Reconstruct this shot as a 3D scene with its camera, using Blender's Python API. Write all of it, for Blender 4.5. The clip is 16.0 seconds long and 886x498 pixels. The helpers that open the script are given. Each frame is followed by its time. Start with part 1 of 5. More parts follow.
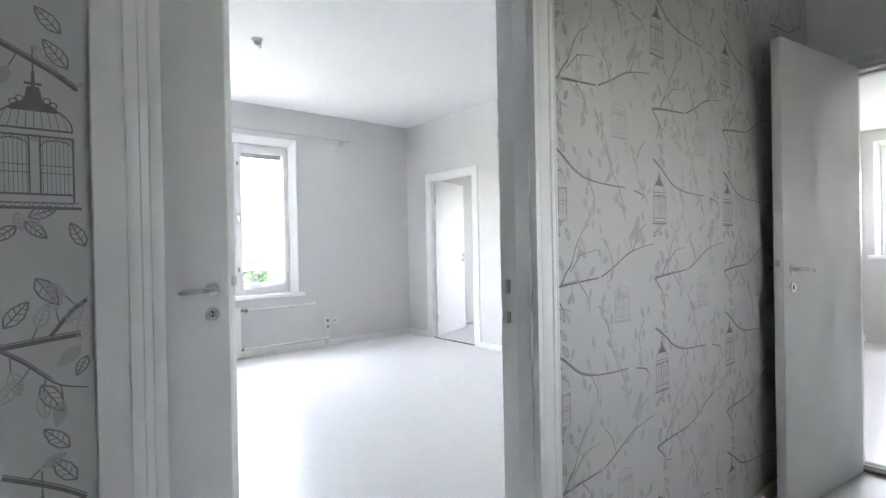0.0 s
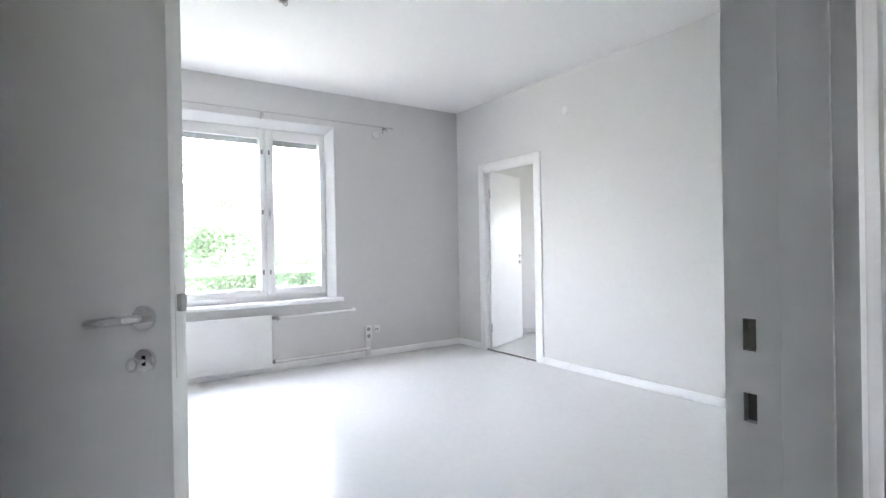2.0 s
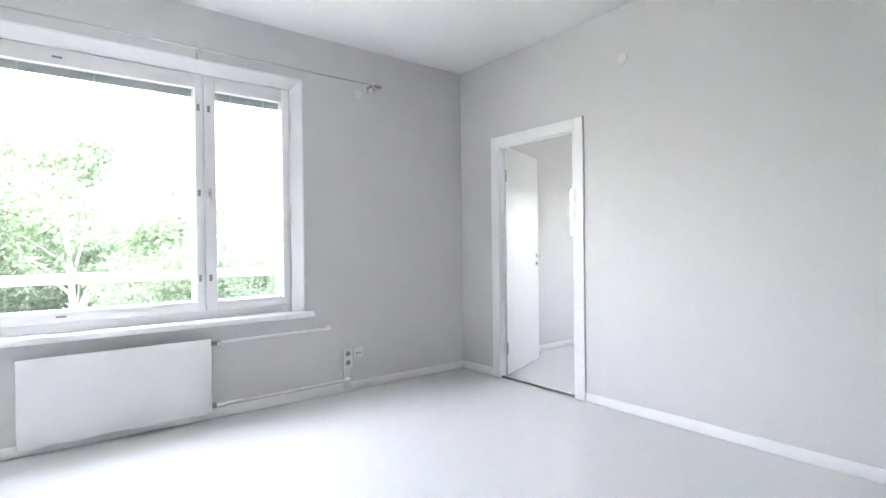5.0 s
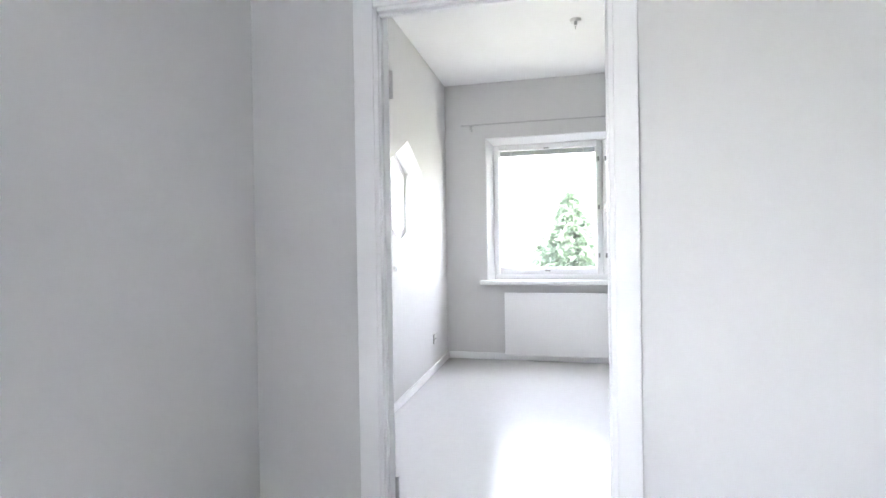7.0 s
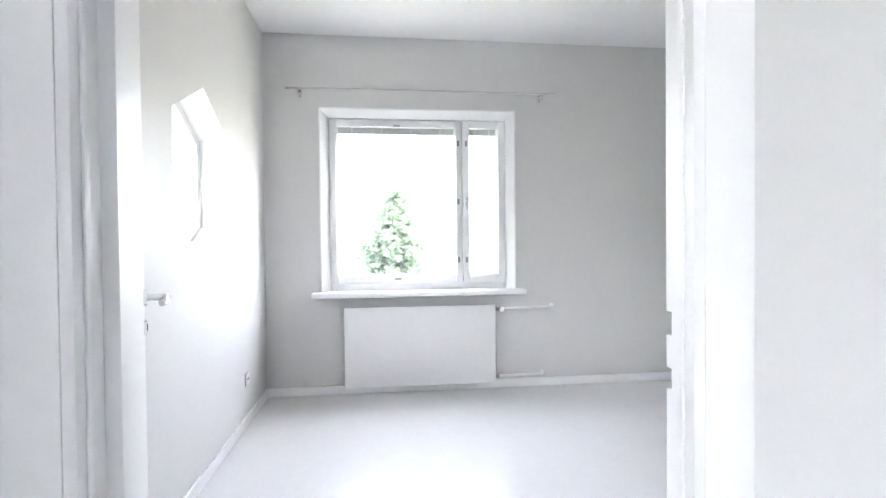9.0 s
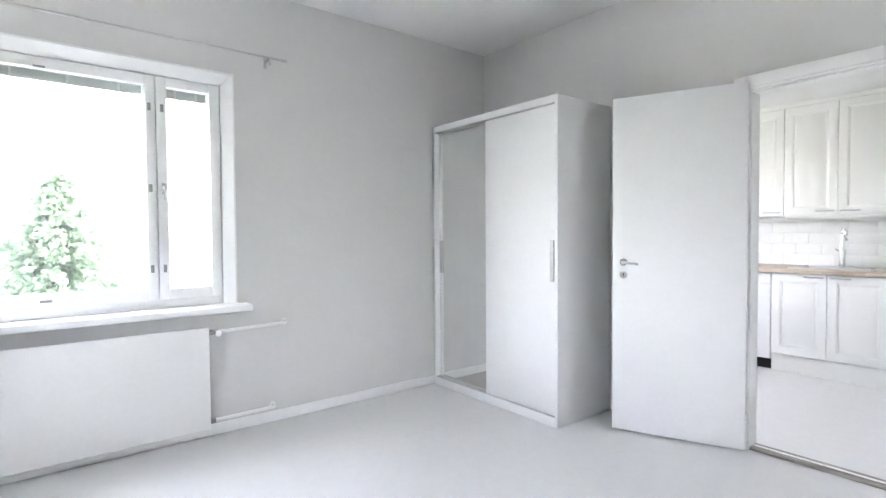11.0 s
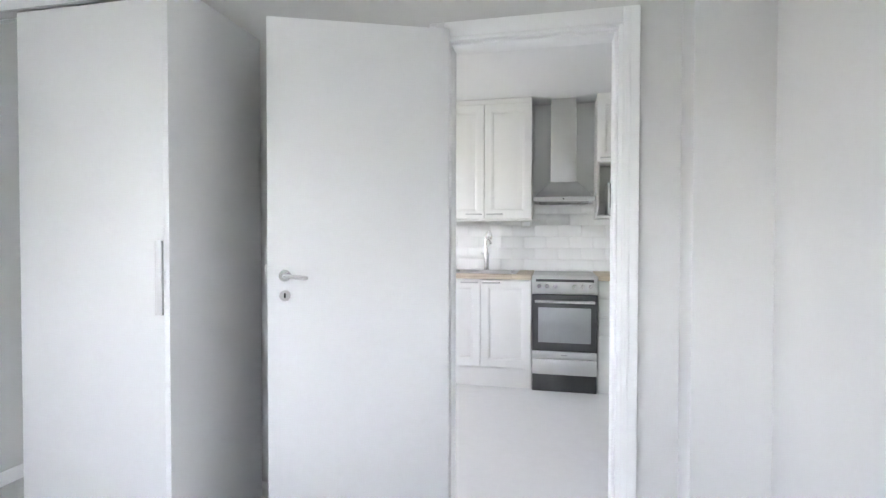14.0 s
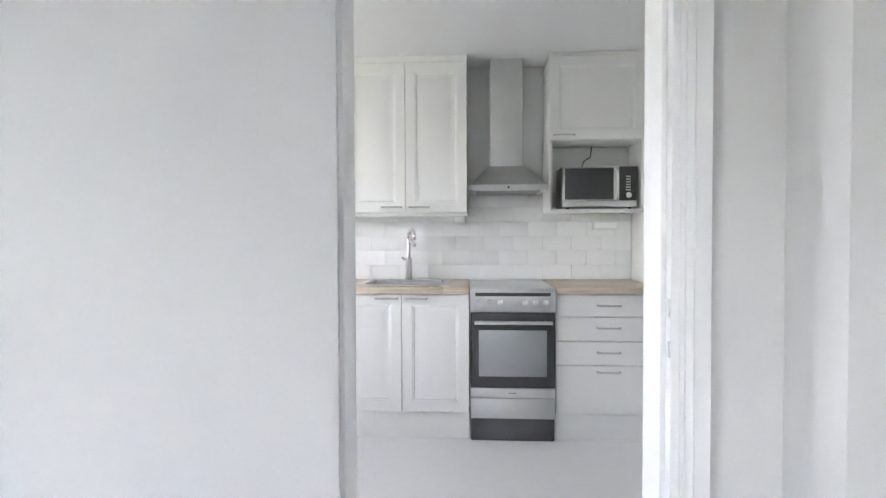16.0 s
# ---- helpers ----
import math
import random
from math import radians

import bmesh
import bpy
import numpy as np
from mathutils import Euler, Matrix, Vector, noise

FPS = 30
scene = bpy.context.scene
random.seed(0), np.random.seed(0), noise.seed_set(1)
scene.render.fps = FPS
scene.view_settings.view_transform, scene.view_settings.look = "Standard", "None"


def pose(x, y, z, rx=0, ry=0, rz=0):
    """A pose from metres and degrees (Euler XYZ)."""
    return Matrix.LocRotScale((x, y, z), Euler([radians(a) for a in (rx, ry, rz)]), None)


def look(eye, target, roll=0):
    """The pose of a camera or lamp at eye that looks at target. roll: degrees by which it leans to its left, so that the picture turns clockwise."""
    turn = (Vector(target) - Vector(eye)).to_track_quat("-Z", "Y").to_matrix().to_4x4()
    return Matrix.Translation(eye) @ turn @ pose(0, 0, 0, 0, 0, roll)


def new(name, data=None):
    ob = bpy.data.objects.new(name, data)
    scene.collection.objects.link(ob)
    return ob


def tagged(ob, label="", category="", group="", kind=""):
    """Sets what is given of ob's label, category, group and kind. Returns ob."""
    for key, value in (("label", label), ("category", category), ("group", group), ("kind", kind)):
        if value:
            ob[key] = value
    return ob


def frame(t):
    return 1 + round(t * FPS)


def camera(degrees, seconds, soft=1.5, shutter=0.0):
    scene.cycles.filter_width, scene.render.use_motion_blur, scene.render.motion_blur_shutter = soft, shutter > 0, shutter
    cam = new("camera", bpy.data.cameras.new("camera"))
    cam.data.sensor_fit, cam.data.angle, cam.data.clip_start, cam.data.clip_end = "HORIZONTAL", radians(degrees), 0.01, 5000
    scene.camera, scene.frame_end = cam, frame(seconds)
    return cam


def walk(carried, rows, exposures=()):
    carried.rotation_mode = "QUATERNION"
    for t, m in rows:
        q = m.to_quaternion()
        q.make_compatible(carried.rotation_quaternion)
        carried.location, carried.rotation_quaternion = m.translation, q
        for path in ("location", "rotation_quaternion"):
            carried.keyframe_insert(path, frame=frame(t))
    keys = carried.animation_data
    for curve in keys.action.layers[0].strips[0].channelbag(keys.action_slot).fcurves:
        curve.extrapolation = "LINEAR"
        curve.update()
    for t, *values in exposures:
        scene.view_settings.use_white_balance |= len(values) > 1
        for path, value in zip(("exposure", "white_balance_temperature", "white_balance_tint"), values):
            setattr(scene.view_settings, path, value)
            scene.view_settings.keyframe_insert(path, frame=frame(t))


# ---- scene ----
# ---------------- camera and walk ----------------
PATH = [
    (0, (-4.009, -5.625, 1.166), (-2.741, -4.079, 1.154), -1.1),
    (0.5, (-3.908, -5.464, 1.171), (-2.702, -3.869, 1.161), -1.0),
    (1, (-3.815, -5.293, 1.174), (-2.654, -3.664, 1.164), -1.0),
    (1.5, (-3.711, -5.123, 1.18), (-2.574, -3.478, 1.172), -0.9),
    (2, (-3.619, -4.963, 1.158), (-2.491, -3.312, 1.152), -1.0),
    (2.5, (-3.534, -4.831, 1.156), (-2.405, -3.18, 1.152), -1.0),
    (3, (-3.461, -4.713, 1.149), (-2.318, -3.072, 1.149), -0.9),
    (3.5, (-3.338, -4.601, 1.152), (-2.194, -2.96, 1.151), -0.9),
    (3.7, (-3.304, -4.547, 1.166), (-2.147, -2.916, 1.158), -0.8),
    (5.8, (-2.772, -2.595, 1.141), (-1.38, -1.159, 1.144), -0.8),
    (6, (-2.631, -2.255, 1.164), (-1.058, -1.02, 1.154), -0.6),
    (6.3, (-2.377, -1.791, 1.152), (-0.607, -0.862, 1.151), -0.8),
    (6.5, (-2.19, -1.518, 1.157), (-0.327, -0.789, 1.148), -0.8),
    (7, (-1.741, -1.144, 1.158), (0.206, -0.69, 1.14), -0.9),
    (7.5, (-1.502, -0.994, 1.173), (0.472, -0.676, 1.154), -0.9),
    (7.8, (-1.325, -0.922, 1.145), (0.665, -0.716, 1.133), -1.0),
    (8, (-1.221, -0.887, 1.118), (0.774, -0.753, 1.116), -1.0),
    (8.2, (-1.096, -0.872, 1.14), (0.903, -0.809, 1.13), -0.9),
    (10.3, (-0.169, -0.872, 1.214), (1.647, -1.711, 1.164), -0.6),
    (10.5, (-0.101, -0.905, 1.227), (1.66, -1.85, 1.167), -0.6),
    (11, (0.043, -0.987, 1.222), (1.61, -2.228, 1.161), -0.4),
    (11.5, (0.156, -1.143, 1.221), (1.58, -2.545, 1.162), -0.3),
    (12, (0.303, -1.289, 1.209), (1.61, -2.802, 1.155), -0.2),
    (12.5, (0.457, -1.426, 1.21), (1.601, -3.066, 1.157), -0.1),
    (13, (0.567, -1.578, 1.202), (1.457, -3.369, 1.149), 0.1),
    (13.5, (0.67, -1.765, 1.198), (1.328, -3.653, 1.153), 0.1),
    (14, (0.767, -1.978, 1.183), (1.197, -3.93, 1.143), 0.1),
    (14.5, (0.857, -2.2, 1.184), (1.104, -4.184, 1.142), 0.3),
    (15, (0.88, -2.466, 1.163), (1.036, -4.459, 1.128), -0.1),
    (15.5, (0.871, -2.72, 1.165), (1.02, -4.714, 1.132), -0.2),
    (16, (0.921, -3.016, 1.195), (1.041, -5.012, 1.15), -0.2),
]

cam = camera(82.0, 16.0, soft=1.4)
walk(cam, [(t, look(e, g, r)) for t, e, g, r in PATH], exposures=[(0.0, 5.94, 6850, 19), (1.0, 5.82, 6850, 19), (2.0, 5.72, 6850, 19), (3.5, 5.62, 6850, 19), (6.0, 5.68, 6850, 20), (8.0, 5.64, 6850, 20), (10.5, 5.82, 6850, 19), (12.5, 5.78, 6850, 19), (15.0, 5.58, 6850, 19), (16.0, 5.52, 6850, 19)])

# ---------------- world and light ----------------
world = bpy.data.worlds.new("World")
scene.world = world
world.use_nodes = True
wn, wl = world.node_tree.nodes, world.node_tree.links
sky = wn.new("ShaderNodeTexSky")
sky.sky_type = "NISHITA"
sky.sun_disc = False
sky.sun_elevation = radians(52)
sky.sun_rotation = radians(222)
sky.air_density = 1.0
sky.dust_density = 2.5
sky.ozone_density = 1.0
wn["Background"].inputs["Strength"].default_value = 0.15
veil = wn.new("ShaderNodeHueSaturation")      # thin cloud takes most of the blue out of the sky
veil.inputs["Saturation"].default_value = 0.45
wl.new(sky.outputs[0], veil.inputs["Color"])
wl.new(veil.outputs[0], wn["Background"].inputs["Color"])
sun_data = bpy.data.lights.new("sun", "SUN")
sun_data.energy = 1.6
sun_data.angle = radians(20)
sun_data.color = (1.0, 0.985, 0.96)
sun = new("sun", sun_data)
sun.matrix_world = look((-4.12, -4.58, 7.88), (0, 0, 0))


def window_fill(name, m, w, h, power):
    """A fill lamp added at a window's opening to boost its skylight; shines along the local -z."""
    d = bpy.data.lights.new(name, "AREA")
    d.shape, d.size, d.size_y, d.energy = "RECTANGLE", w, h, power
    d.color = (0.97, 0.985, 1.0)
    ob = new(name, d)
    ob.matrix_world = m
    return ob


# added lamp, brightens the kitchen beyond what the sky gives through its window
window_fill("kitchen_fill_lamp", look((3.36, -4.97, 1.6), (0.0, -5.3, 1.9)), 1.25, 1.15, 0.11)


# ---------------- materials ----------------
def material(name, color, rough=0.5, metal=0.0, spot=0.04, scale=6.0, bump=0.0, bump_scale=200.0, coat=0.0, object_random=0.0):
    """A principled material with broad and fine variation of tone and a fine relief."""
    m = bpy.data.materials.new(name)
    m.use_nodes = True
    n, l = m.node_tree.nodes, m.node_tree.links
    b = n["Principled BSDF"]
    b.inputs["Roughness"].default_value = rough
    b.inputs["Metallic"].default_value = metal
    b.inputs["Coat Weight"].default_value = coat
    b.inputs["Coat Roughness"].default_value = 0.08
    tc = n.new("ShaderNodeTexCoord")
    broad = n.new("ShaderNodeTexNoise")
    broad.inputs["Scale"].default_value = scale * 0.25
    broad.inputs["Detail"].default_value = 3
    fine = n.new("ShaderNodeTexNoise")
    fine.inputs["Scale"].default_value = scale * 6
    fine.inputs["Detail"].default_value = 4
    l.new(tc.outputs["Object"], broad.inputs["Vector"])
    l.new(tc.outputs["Object"], fine.inputs["Vector"])
    add = n.new("ShaderNodeMath")
    add.operation = "ADD"
    l.new(broad.outputs["Fac"], add.inputs[0])
    l.new(fine.outputs["Fac"], add.inputs[1])
    rng = n.new("ShaderNodeMapRange")
    rng.inputs["From Min"].default_value = 0.6
    rng.inputs["From Max"].default_value = 1.4
    rng.inputs["To Min"].default_value = 1 - spot
    rng.inputs["To Max"].default_value = 1 + spot
    l.new(add.outputs[0], rng.inputs["Value"])
    last = rng.outputs["Result"]
    if object_random:
        info = n.new("ShaderNodeObjectInfo")
        vary = n.new("ShaderNodeMapRange")
        vary.inputs["To Min"].default_value = 1 - object_random
        vary.inputs["To Max"].default_value = 1 + object_random
        l.new(info.outputs["Random"], vary.inputs["Value"])
        mul = n.new("ShaderNodeMath")
        mul.operation = "MULTIPLY"
        l.new(last, mul.inputs[0])
        l.new(vary.outputs["Result"], mul.inputs[1])
        last = mul.outputs[0]
    tint = n.new("ShaderNodeVectorMath")
    tint.operation = "SCALE"
    tint.inputs[0].default_value = color
    l.new(last, tint.inputs["Scale"])
    l.new(tint.outputs["Vector"], b.inputs["Base Color"])
    gloss = n.new("ShaderNodeMapRange")
    gloss.inputs["From Min"].default_value = 0.3
    gloss.inputs["From Max"].default_value = 0.7
    gloss.inputs["To Min"].default_value = rough * 0.95
    gloss.inputs["To Max"].default_value = min(1, rough * 1.05)
    l.new(fine.outputs["Fac"], gloss.inputs["Value"])
    l.new(gloss.outputs["Result"], b.inputs["Roughness"])
    if bump:
        grain = n.new("ShaderNodeTexNoise")
        grain.inputs["Scale"].default_value = bump_scale
        grain.inputs["Detail"].default_value = 2
        l.new(tc.outputs["Object"], grain.inputs["Vector"])
        bp = n.new("ShaderNodeBump")
        bp.inputs["Strength"].default_value = bump
        bp.inputs["Distance"].default_value = 0.002
        l.new(grain.outputs["Fac"], bp.inputs["Height"])
        l.new(bp.outputs["Normal"], b.inputs["Normal"])
    return m


def glass_material(name):
    """Thin clear glass with a faint glare veil mixed in: lets the view through and mirrors a little at a slant."""
    m = bpy.data.materials.new(name)
    m.use_nodes = True
    n, l = m.node_tree.nodes, m.node_tree.links
    n.remove(n["Principled BSDF"])
    clear = n.new("ShaderNodeBsdfTransparent")
    clear.inputs["Color"].default_value = (0.95, 0.97, 0.96, 1)
    gloss = n.new("ShaderNodeBsdfGlossy")
    gloss.inputs["Roughness"].default_value = 0.01
    slant = n.new("ShaderNodeLayerWeight")
    slant.inputs["Blend"].default_value = 0.5
    power = n.new("ShaderNodeMath")
    power.operation = "POWER"
    power.inputs[1].default_value = 5.0
    gain = n.new("ShaderNodeMath")
    gain.operation = "MULTIPLY_ADD"
    gain.inputs[1].default_value = 0.7
    gain.inputs[2].default_value = 0.03
    mix = n.new("ShaderNodeMixShader")
    l.new(slant.outputs["Facing"], power.inputs[0])
    l.new(power.outputs[0], gain.inputs[0])
    l.new(gain.outputs[0], mix.inputs[0])
    l.new(clear.outputs[0], mix.inputs[1])
    l.new(gloss.outputs[0], mix.inputs[2])
    # pale translucent share imitates glare, lifting the darks of the view outside
    haze = n.new("ShaderNodeBsdfTranslucent")
    haze.inputs["Color"].default_value = (0.8, 0.82, 0.82, 1)
    hazed = n.new("ShaderNodeMixShader")
    hazed.inputs[0].default_value = 0.007
    l.new(mix.outputs[0], hazed.inputs[1])
    l.new(haze.outputs[0], hazed.inputs[2])
    l.new(hazed.outputs[0], n["Material Output"].inputs["Surface"])
    return m


def floor_material():
    """Pale glossy floor covering with faint board lines and worn gloss."""
    m = material("floor_paint", (0.755, 0.75, 0.745), rough=0.24, spot=0.025, scale=3.0, coat=0.0)
    n, l = m.node_tree.nodes, m.node_tree.links
    b = n["Principled BSDF"]
    tc = n.new("ShaderNodeTexCoord")
    mp = n.new("ShaderNodeMapping")
    mp.inputs["Scale"].default_value = (6.0, 60.0, 1.0)
    l.new(tc.outputs["Object"], mp.inputs["Vector"])
    grain = n.new("ShaderNodeTexNoise")
    grain.inputs["Scale"].default_value = 1.0
    grain.inputs["Detail"].default_value = 5
    l.new(mp.outputs[0], grain.inputs["Vector"])
    wavy = n.new("ShaderNodeTexNoise")
    wavy.inputs["Scale"].default_value = 5.0
    l.new(tc.outputs["Object"], wavy.inputs["Vector"])
    add = n.new("ShaderNodeMath")
    add.operation = "MULTIPLY_ADD"
    add.inputs[1].default_value = 1.2
    l.new(wavy.outputs["Fac"], add.inputs[0])
    l.new(grain.outputs["Fac"], add.inputs[2])
    bp = n.new("ShaderNodeBump")
    bp.inputs["Strength"].default_value = 0.16
    bp.inputs["Distance"].default_value = 0.003
    l.new(add.outputs[0], bp.inputs["Height"])
    l.new(bp.outputs["Normal"], b.inputs["Normal"])
    return m


def wood_material(name, dark, light, size=1.0, rough=0.45):
    m = bpy.data.materials.new(name)
    m.use_nodes = True
    n, l = m.node_tree.nodes, m.node_tree.links
    b = n["Principled BSDF"]
    tc = n.new("ShaderNodeTexCoord")
    mp = n.new("ShaderNodeMapping")
    mp.inputs["Scale"].default_value = (4 * size, 50 * size, 50 * size)
    l.new(tc.outputs["Object"], mp.inputs["Vector"])
    nz = n.new("ShaderNodeTexNoise")
    nz.inputs["Scale"].default_value = 1.0
    nz.inputs["Detail"].default_value = 6
    l.new(mp.outputs[0], nz.inputs["Vector"])
    ramp = n.new("ShaderNodeValToRGB")
    ramp.color_ramp.elements[0].color = (*dark, 1)
    ramp.color_ramp.elements[0].position = 0.35
    ramp.color_ramp.elements[1].color = (*light, 1)
    ramp.color_ramp.elements[1].position = 0.65
    l.new(nz.outputs["Fac"], ramp.inputs[0])
    l.new(ramp.outputs[0], b.inputs["Base Color"])
    b.inputs["Roughness"].default_value = rough
    bp = n.new("ShaderNodeBump")
    bp.inputs["Strength"].default_value = 0.15
    bp.inputs["Distance"].default_value = 0.001
    l.new(nz.outputs["Fac"], bp.inputs["Height"])
    l.new(bp.outputs["Normal"], b.inputs["Normal"])
    return m


def leaf_material(name, color):
    m = material(name, color, rough=0.5, spot=0.35, scale=1.2)
    n, l = m.node_tree.nodes, m.node_tree.links
    thin = n.new("ShaderNodeBsdfTranslucent")
    thin.inputs["Color"].default_value = (color[0] * 1.6, color[1] * 1.7, color[2] * 1.4, 1)
    mix = n.new("ShaderNodeMixShader")
    mix.inputs[0].default_value = 0.6
    l.new(n["Principled BSDF"].outputs[0], mix.inputs[1])
    l.new(thin.outputs[0], mix.inputs[2])
    l.new(mix.outputs[0], n["Material Output"].inputs["Surface"])
    return m


WALL = material("wall_paint", (0.715, 0.709, 0.70), rough=0.6, spot=0.015, scale=3, bump=0.12, bump_scale=350)
CEIL = material("ceiling_paint", (0.90, 0.90, 0.898), rough=0.75, spot=0.01, scale=3, bump=0.1, bump_scale=250)
PAPER = material("wallpaper_ground", (0.61, 0.61, 0.60), rough=0.6, spot=0.02, scale=5, bump=0.1, bump_scale=400)
KWALL = material("white_wall_paint", (0.89, 0.89, 0.885), rough=0.6, spot=0.012, scale=3, bump=0.1, bump_scale=350)
FLOOR = floor_material()
WHITE = material("white_gloss_paint", (0.88, 0.88, 0.876), rough=0.4, spot=0.008, scale=4, bump=0.012, bump_scale=25)
LACQUER = material("white_door_lacquer", (0.88, 0.88, 0.876), rough=0.16, spot=0.008, scale=4, bump=0.01, bump_scale=12)
TRIM = material("white_trim_paint", (0.92, 0.92, 0.92), rough=0.3, spot=0.01, scale=5, bump=0.02, bump_scale=60)
LAMINATE = material("white_laminate", (0.885, 0.888, 0.892), rough=0.48, spot=0.008, scale=4)
CABINET = material("cabinet_foil", (0.84, 0.838, 0.815), rough=0.35, spot=0.01, scale=5)
RADIATOR = material("radiator_enamel", (0.89, 0.89, 0.886), rough=0.4, spot=0.015, scale=6)
PLASTIC = material("white_plastic", (0.80, 0.80, 0.78), rough=0.4, spot=0.01, scale=20)
CHROME = material("chrome", (0.80, 0.80, 0.80), rough=0.12, metal=1.0, spot=0.02, scale=30)
STEEL = material("brushed_steel", (0.62, 0.62, 0.615), rough=0.32, metal=1.0, spot=0.04, scale=30)
GREYMETAL = material("grey_metal", (0.35, 0.35, 0.35), rough=0.4, metal=0.8, spot=0.05, scale=30)
RAILMETAL = material("rail_metal", (0.58, 0.575, 0.57), rough=0.45, metal=0.3, spot=0.04, scale=20)
BLACK = material("black_enamel", (0.07, 0.071, 0.074), rough=0.25, spot=0.1, scale=12)
DARK = material("dark_gap", (0.03, 0.03, 0.03), rough=0.8, spot=0.1, scale=12)
HOLE = material("bolt_hole_shade", (0.16, 0.15, 0.145), rough=0.7, spot=0.1, scale=30)
GLASSDARK = material("dark_oven_glass", (0.07, 0.073, 0.075), rough=0.07, metal=0.35, spot=0.05, scale=8)
OVENGLASS = material("mirrored_oven_glass", (0.36, 0.37, 0.38), rough=0.3, metal=0.85, spot=0.03, scale=8)
MIRROR = material("mirror_silver", (0.86, 0.87, 0.86), rough=0.015, metal=1.0, spot=0.004, scale=3)
BLIND = material("raised_blind_slats", (0.55, 0.56, 0.58), rough=0.5, spot=0.06, scale=30)
TILE = material("white_glazed_tile", (0.87, 0.87, 0.865), rough=0.2, spot=0.008, scale=12, object_random=0.004)
GROUT = material("pale_grout", (0.82, 0.815, 0.805), rough=0.8, spot=0.05, scale=40)
INK = material("grey_wallpaper_print", (0.22, 0.215, 0.215), rough=0.65, spot=0.25, scale=10)
INKMID = material("mid_wallpaper_print", (0.28, 0.275, 0.275), rough=0.65, spot=0.2, scale=10)
INKPALE = material("pale_wallpaper_print", (0.485, 0.485, 0.48), rough=0.65, spot=0.15, scale=10)
OAK = wood_material("oak_worktop", (0.50, 0.405, 0.315), (0.67, 0.565, 0.46))
THRESH = wood_material("worn_threshold_wood", (0.16, 0.14, 0.12), (0.34, 0.31, 0.28))
GLASS = glass_material("window_glass")
FACADE = material("facade_render", (0.55, 0.52, 0.46), rough=0.85, spot=0.08, scale=3, bump=0.3, bump_scale=60)
GRIP = material("pale_grey_grip", (0.62, 0.62, 0.62), rough=0.35, metal=0.2, spot=0.03, scale=20)
CONCRETE = material("weathered_concrete", (0.24, 0.235, 0.225), rough=0.9, spot=0.15, scale=4, bump=0.3, bump_scale=60)
GRASS = material("lawn", (0.10, 0.105, 0.075), rough=0.9, spot=0.35, scale=1.5, bump=0.5, bump_scale=20)
LEAF = leaf_material("birch_leaves", (0.105, 0.15, 0.105))
LEAF2 = leaf_material("shrub_leaves", (0.095, 0.14, 0.098))
NEEDLE = leaf_material("spruce_needles", (0.075, 0.11, 0.085))
BARK = material("birch_bark", (0.45, 0.43, 0.40), rough=0.85, spot=0.4, scale=5, bump=0.4, bump_scale=30)
BROWNBARK = material("brown_bark", (0.14, 0.10, 0.07), rough=0.9, spot=0.4, scale=6, bump=0.4, bump_scale=30)


# ---------------- building helpers ----------------
def box(bm, x0, x1, y0, y1, z0, z1, bevel=0.0, seg=2, m=None):
    """Adds a box, with its edges rounded if bevel is given, turned by m if given."""
    made = bmesh.ops.create_cube(bm, size=1.0)["verts"]
    for v in made:
        v.co = Vector((x0 if v.co.x < 0 else x1, y0 if v.co.y < 0 else y1, z0 if v.co.z < 0 else z1))
    if bevel > 0:
        edges = list({e for v in made for e in v.link_edges})
        out = bmesh.ops.bevel(bm, geom=edges, offset=bevel, segments=seg, affect="EDGES", profile=0.5)
        made = list({v for f in out["faces"] for v in f.verts} | {v for v in made if v.is_valid})
    if m is not None:
        bmesh.ops.transform(bm, matrix=m, verts=made)
    return made


def rod(bm, a, b, r, seg=12, r2=None, caps=True):
    """Adds a round bar from a to b."""
    a, b = Vector(a), Vector(b)
    made = bmesh.ops.create_cone(bm, cap_ends=caps, segments=seg, radius1=r, radius2=r if r2 is None else r2, depth=(b - a).length)["verts"]
    turn = (b - a).to_track_quat("Z", "Y").to_matrix().to_4x4()
    bmesh.ops.transform(bm, matrix=Matrix.Translation((a + b) / 2) @ turn, verts=made)
    return made


def tube(bm, points, r, seg=10):
    """Adds a bent pipe along the points."""
    pts = [Vector(p) for p in points]
    rings = []
    side = None
    for i, p in enumerate(pts):
        d = (pts[min(i + 1, len(pts) - 1)] - pts[max(i - 1, 0)]).normalized()
        if side is None:
            side = d.orthogonal().normalized()
        side = (side - d * side.dot(d)).normalized()
        up = d.cross(side)
        rings.append([bm.verts.new(p + r * (math.cos(t) * side + math.sin(t) * up)) for t in [2 * math.pi * k / seg for k in range(seg)]])
    for a, b in zip(rings, rings[1:]):
        for k in range(seg):
            bm.faces.new((a[k], a[(k + 1) % seg], b[(k + 1) % seg], b[k]))
    bm.faces.new(rings[0][::-1])
    bm.faces.new(rings[-1])


def arc(center, r, a0, a1, u, v, n=10):
    c, u, v = Vector(center), Vector(u), Vector(v)
    return [c + r * (math.cos(t) * u + math.sin(t) * v) for t in [radians(a0 + (a1 - a0) * k / n) for k in range(n + 1)]]


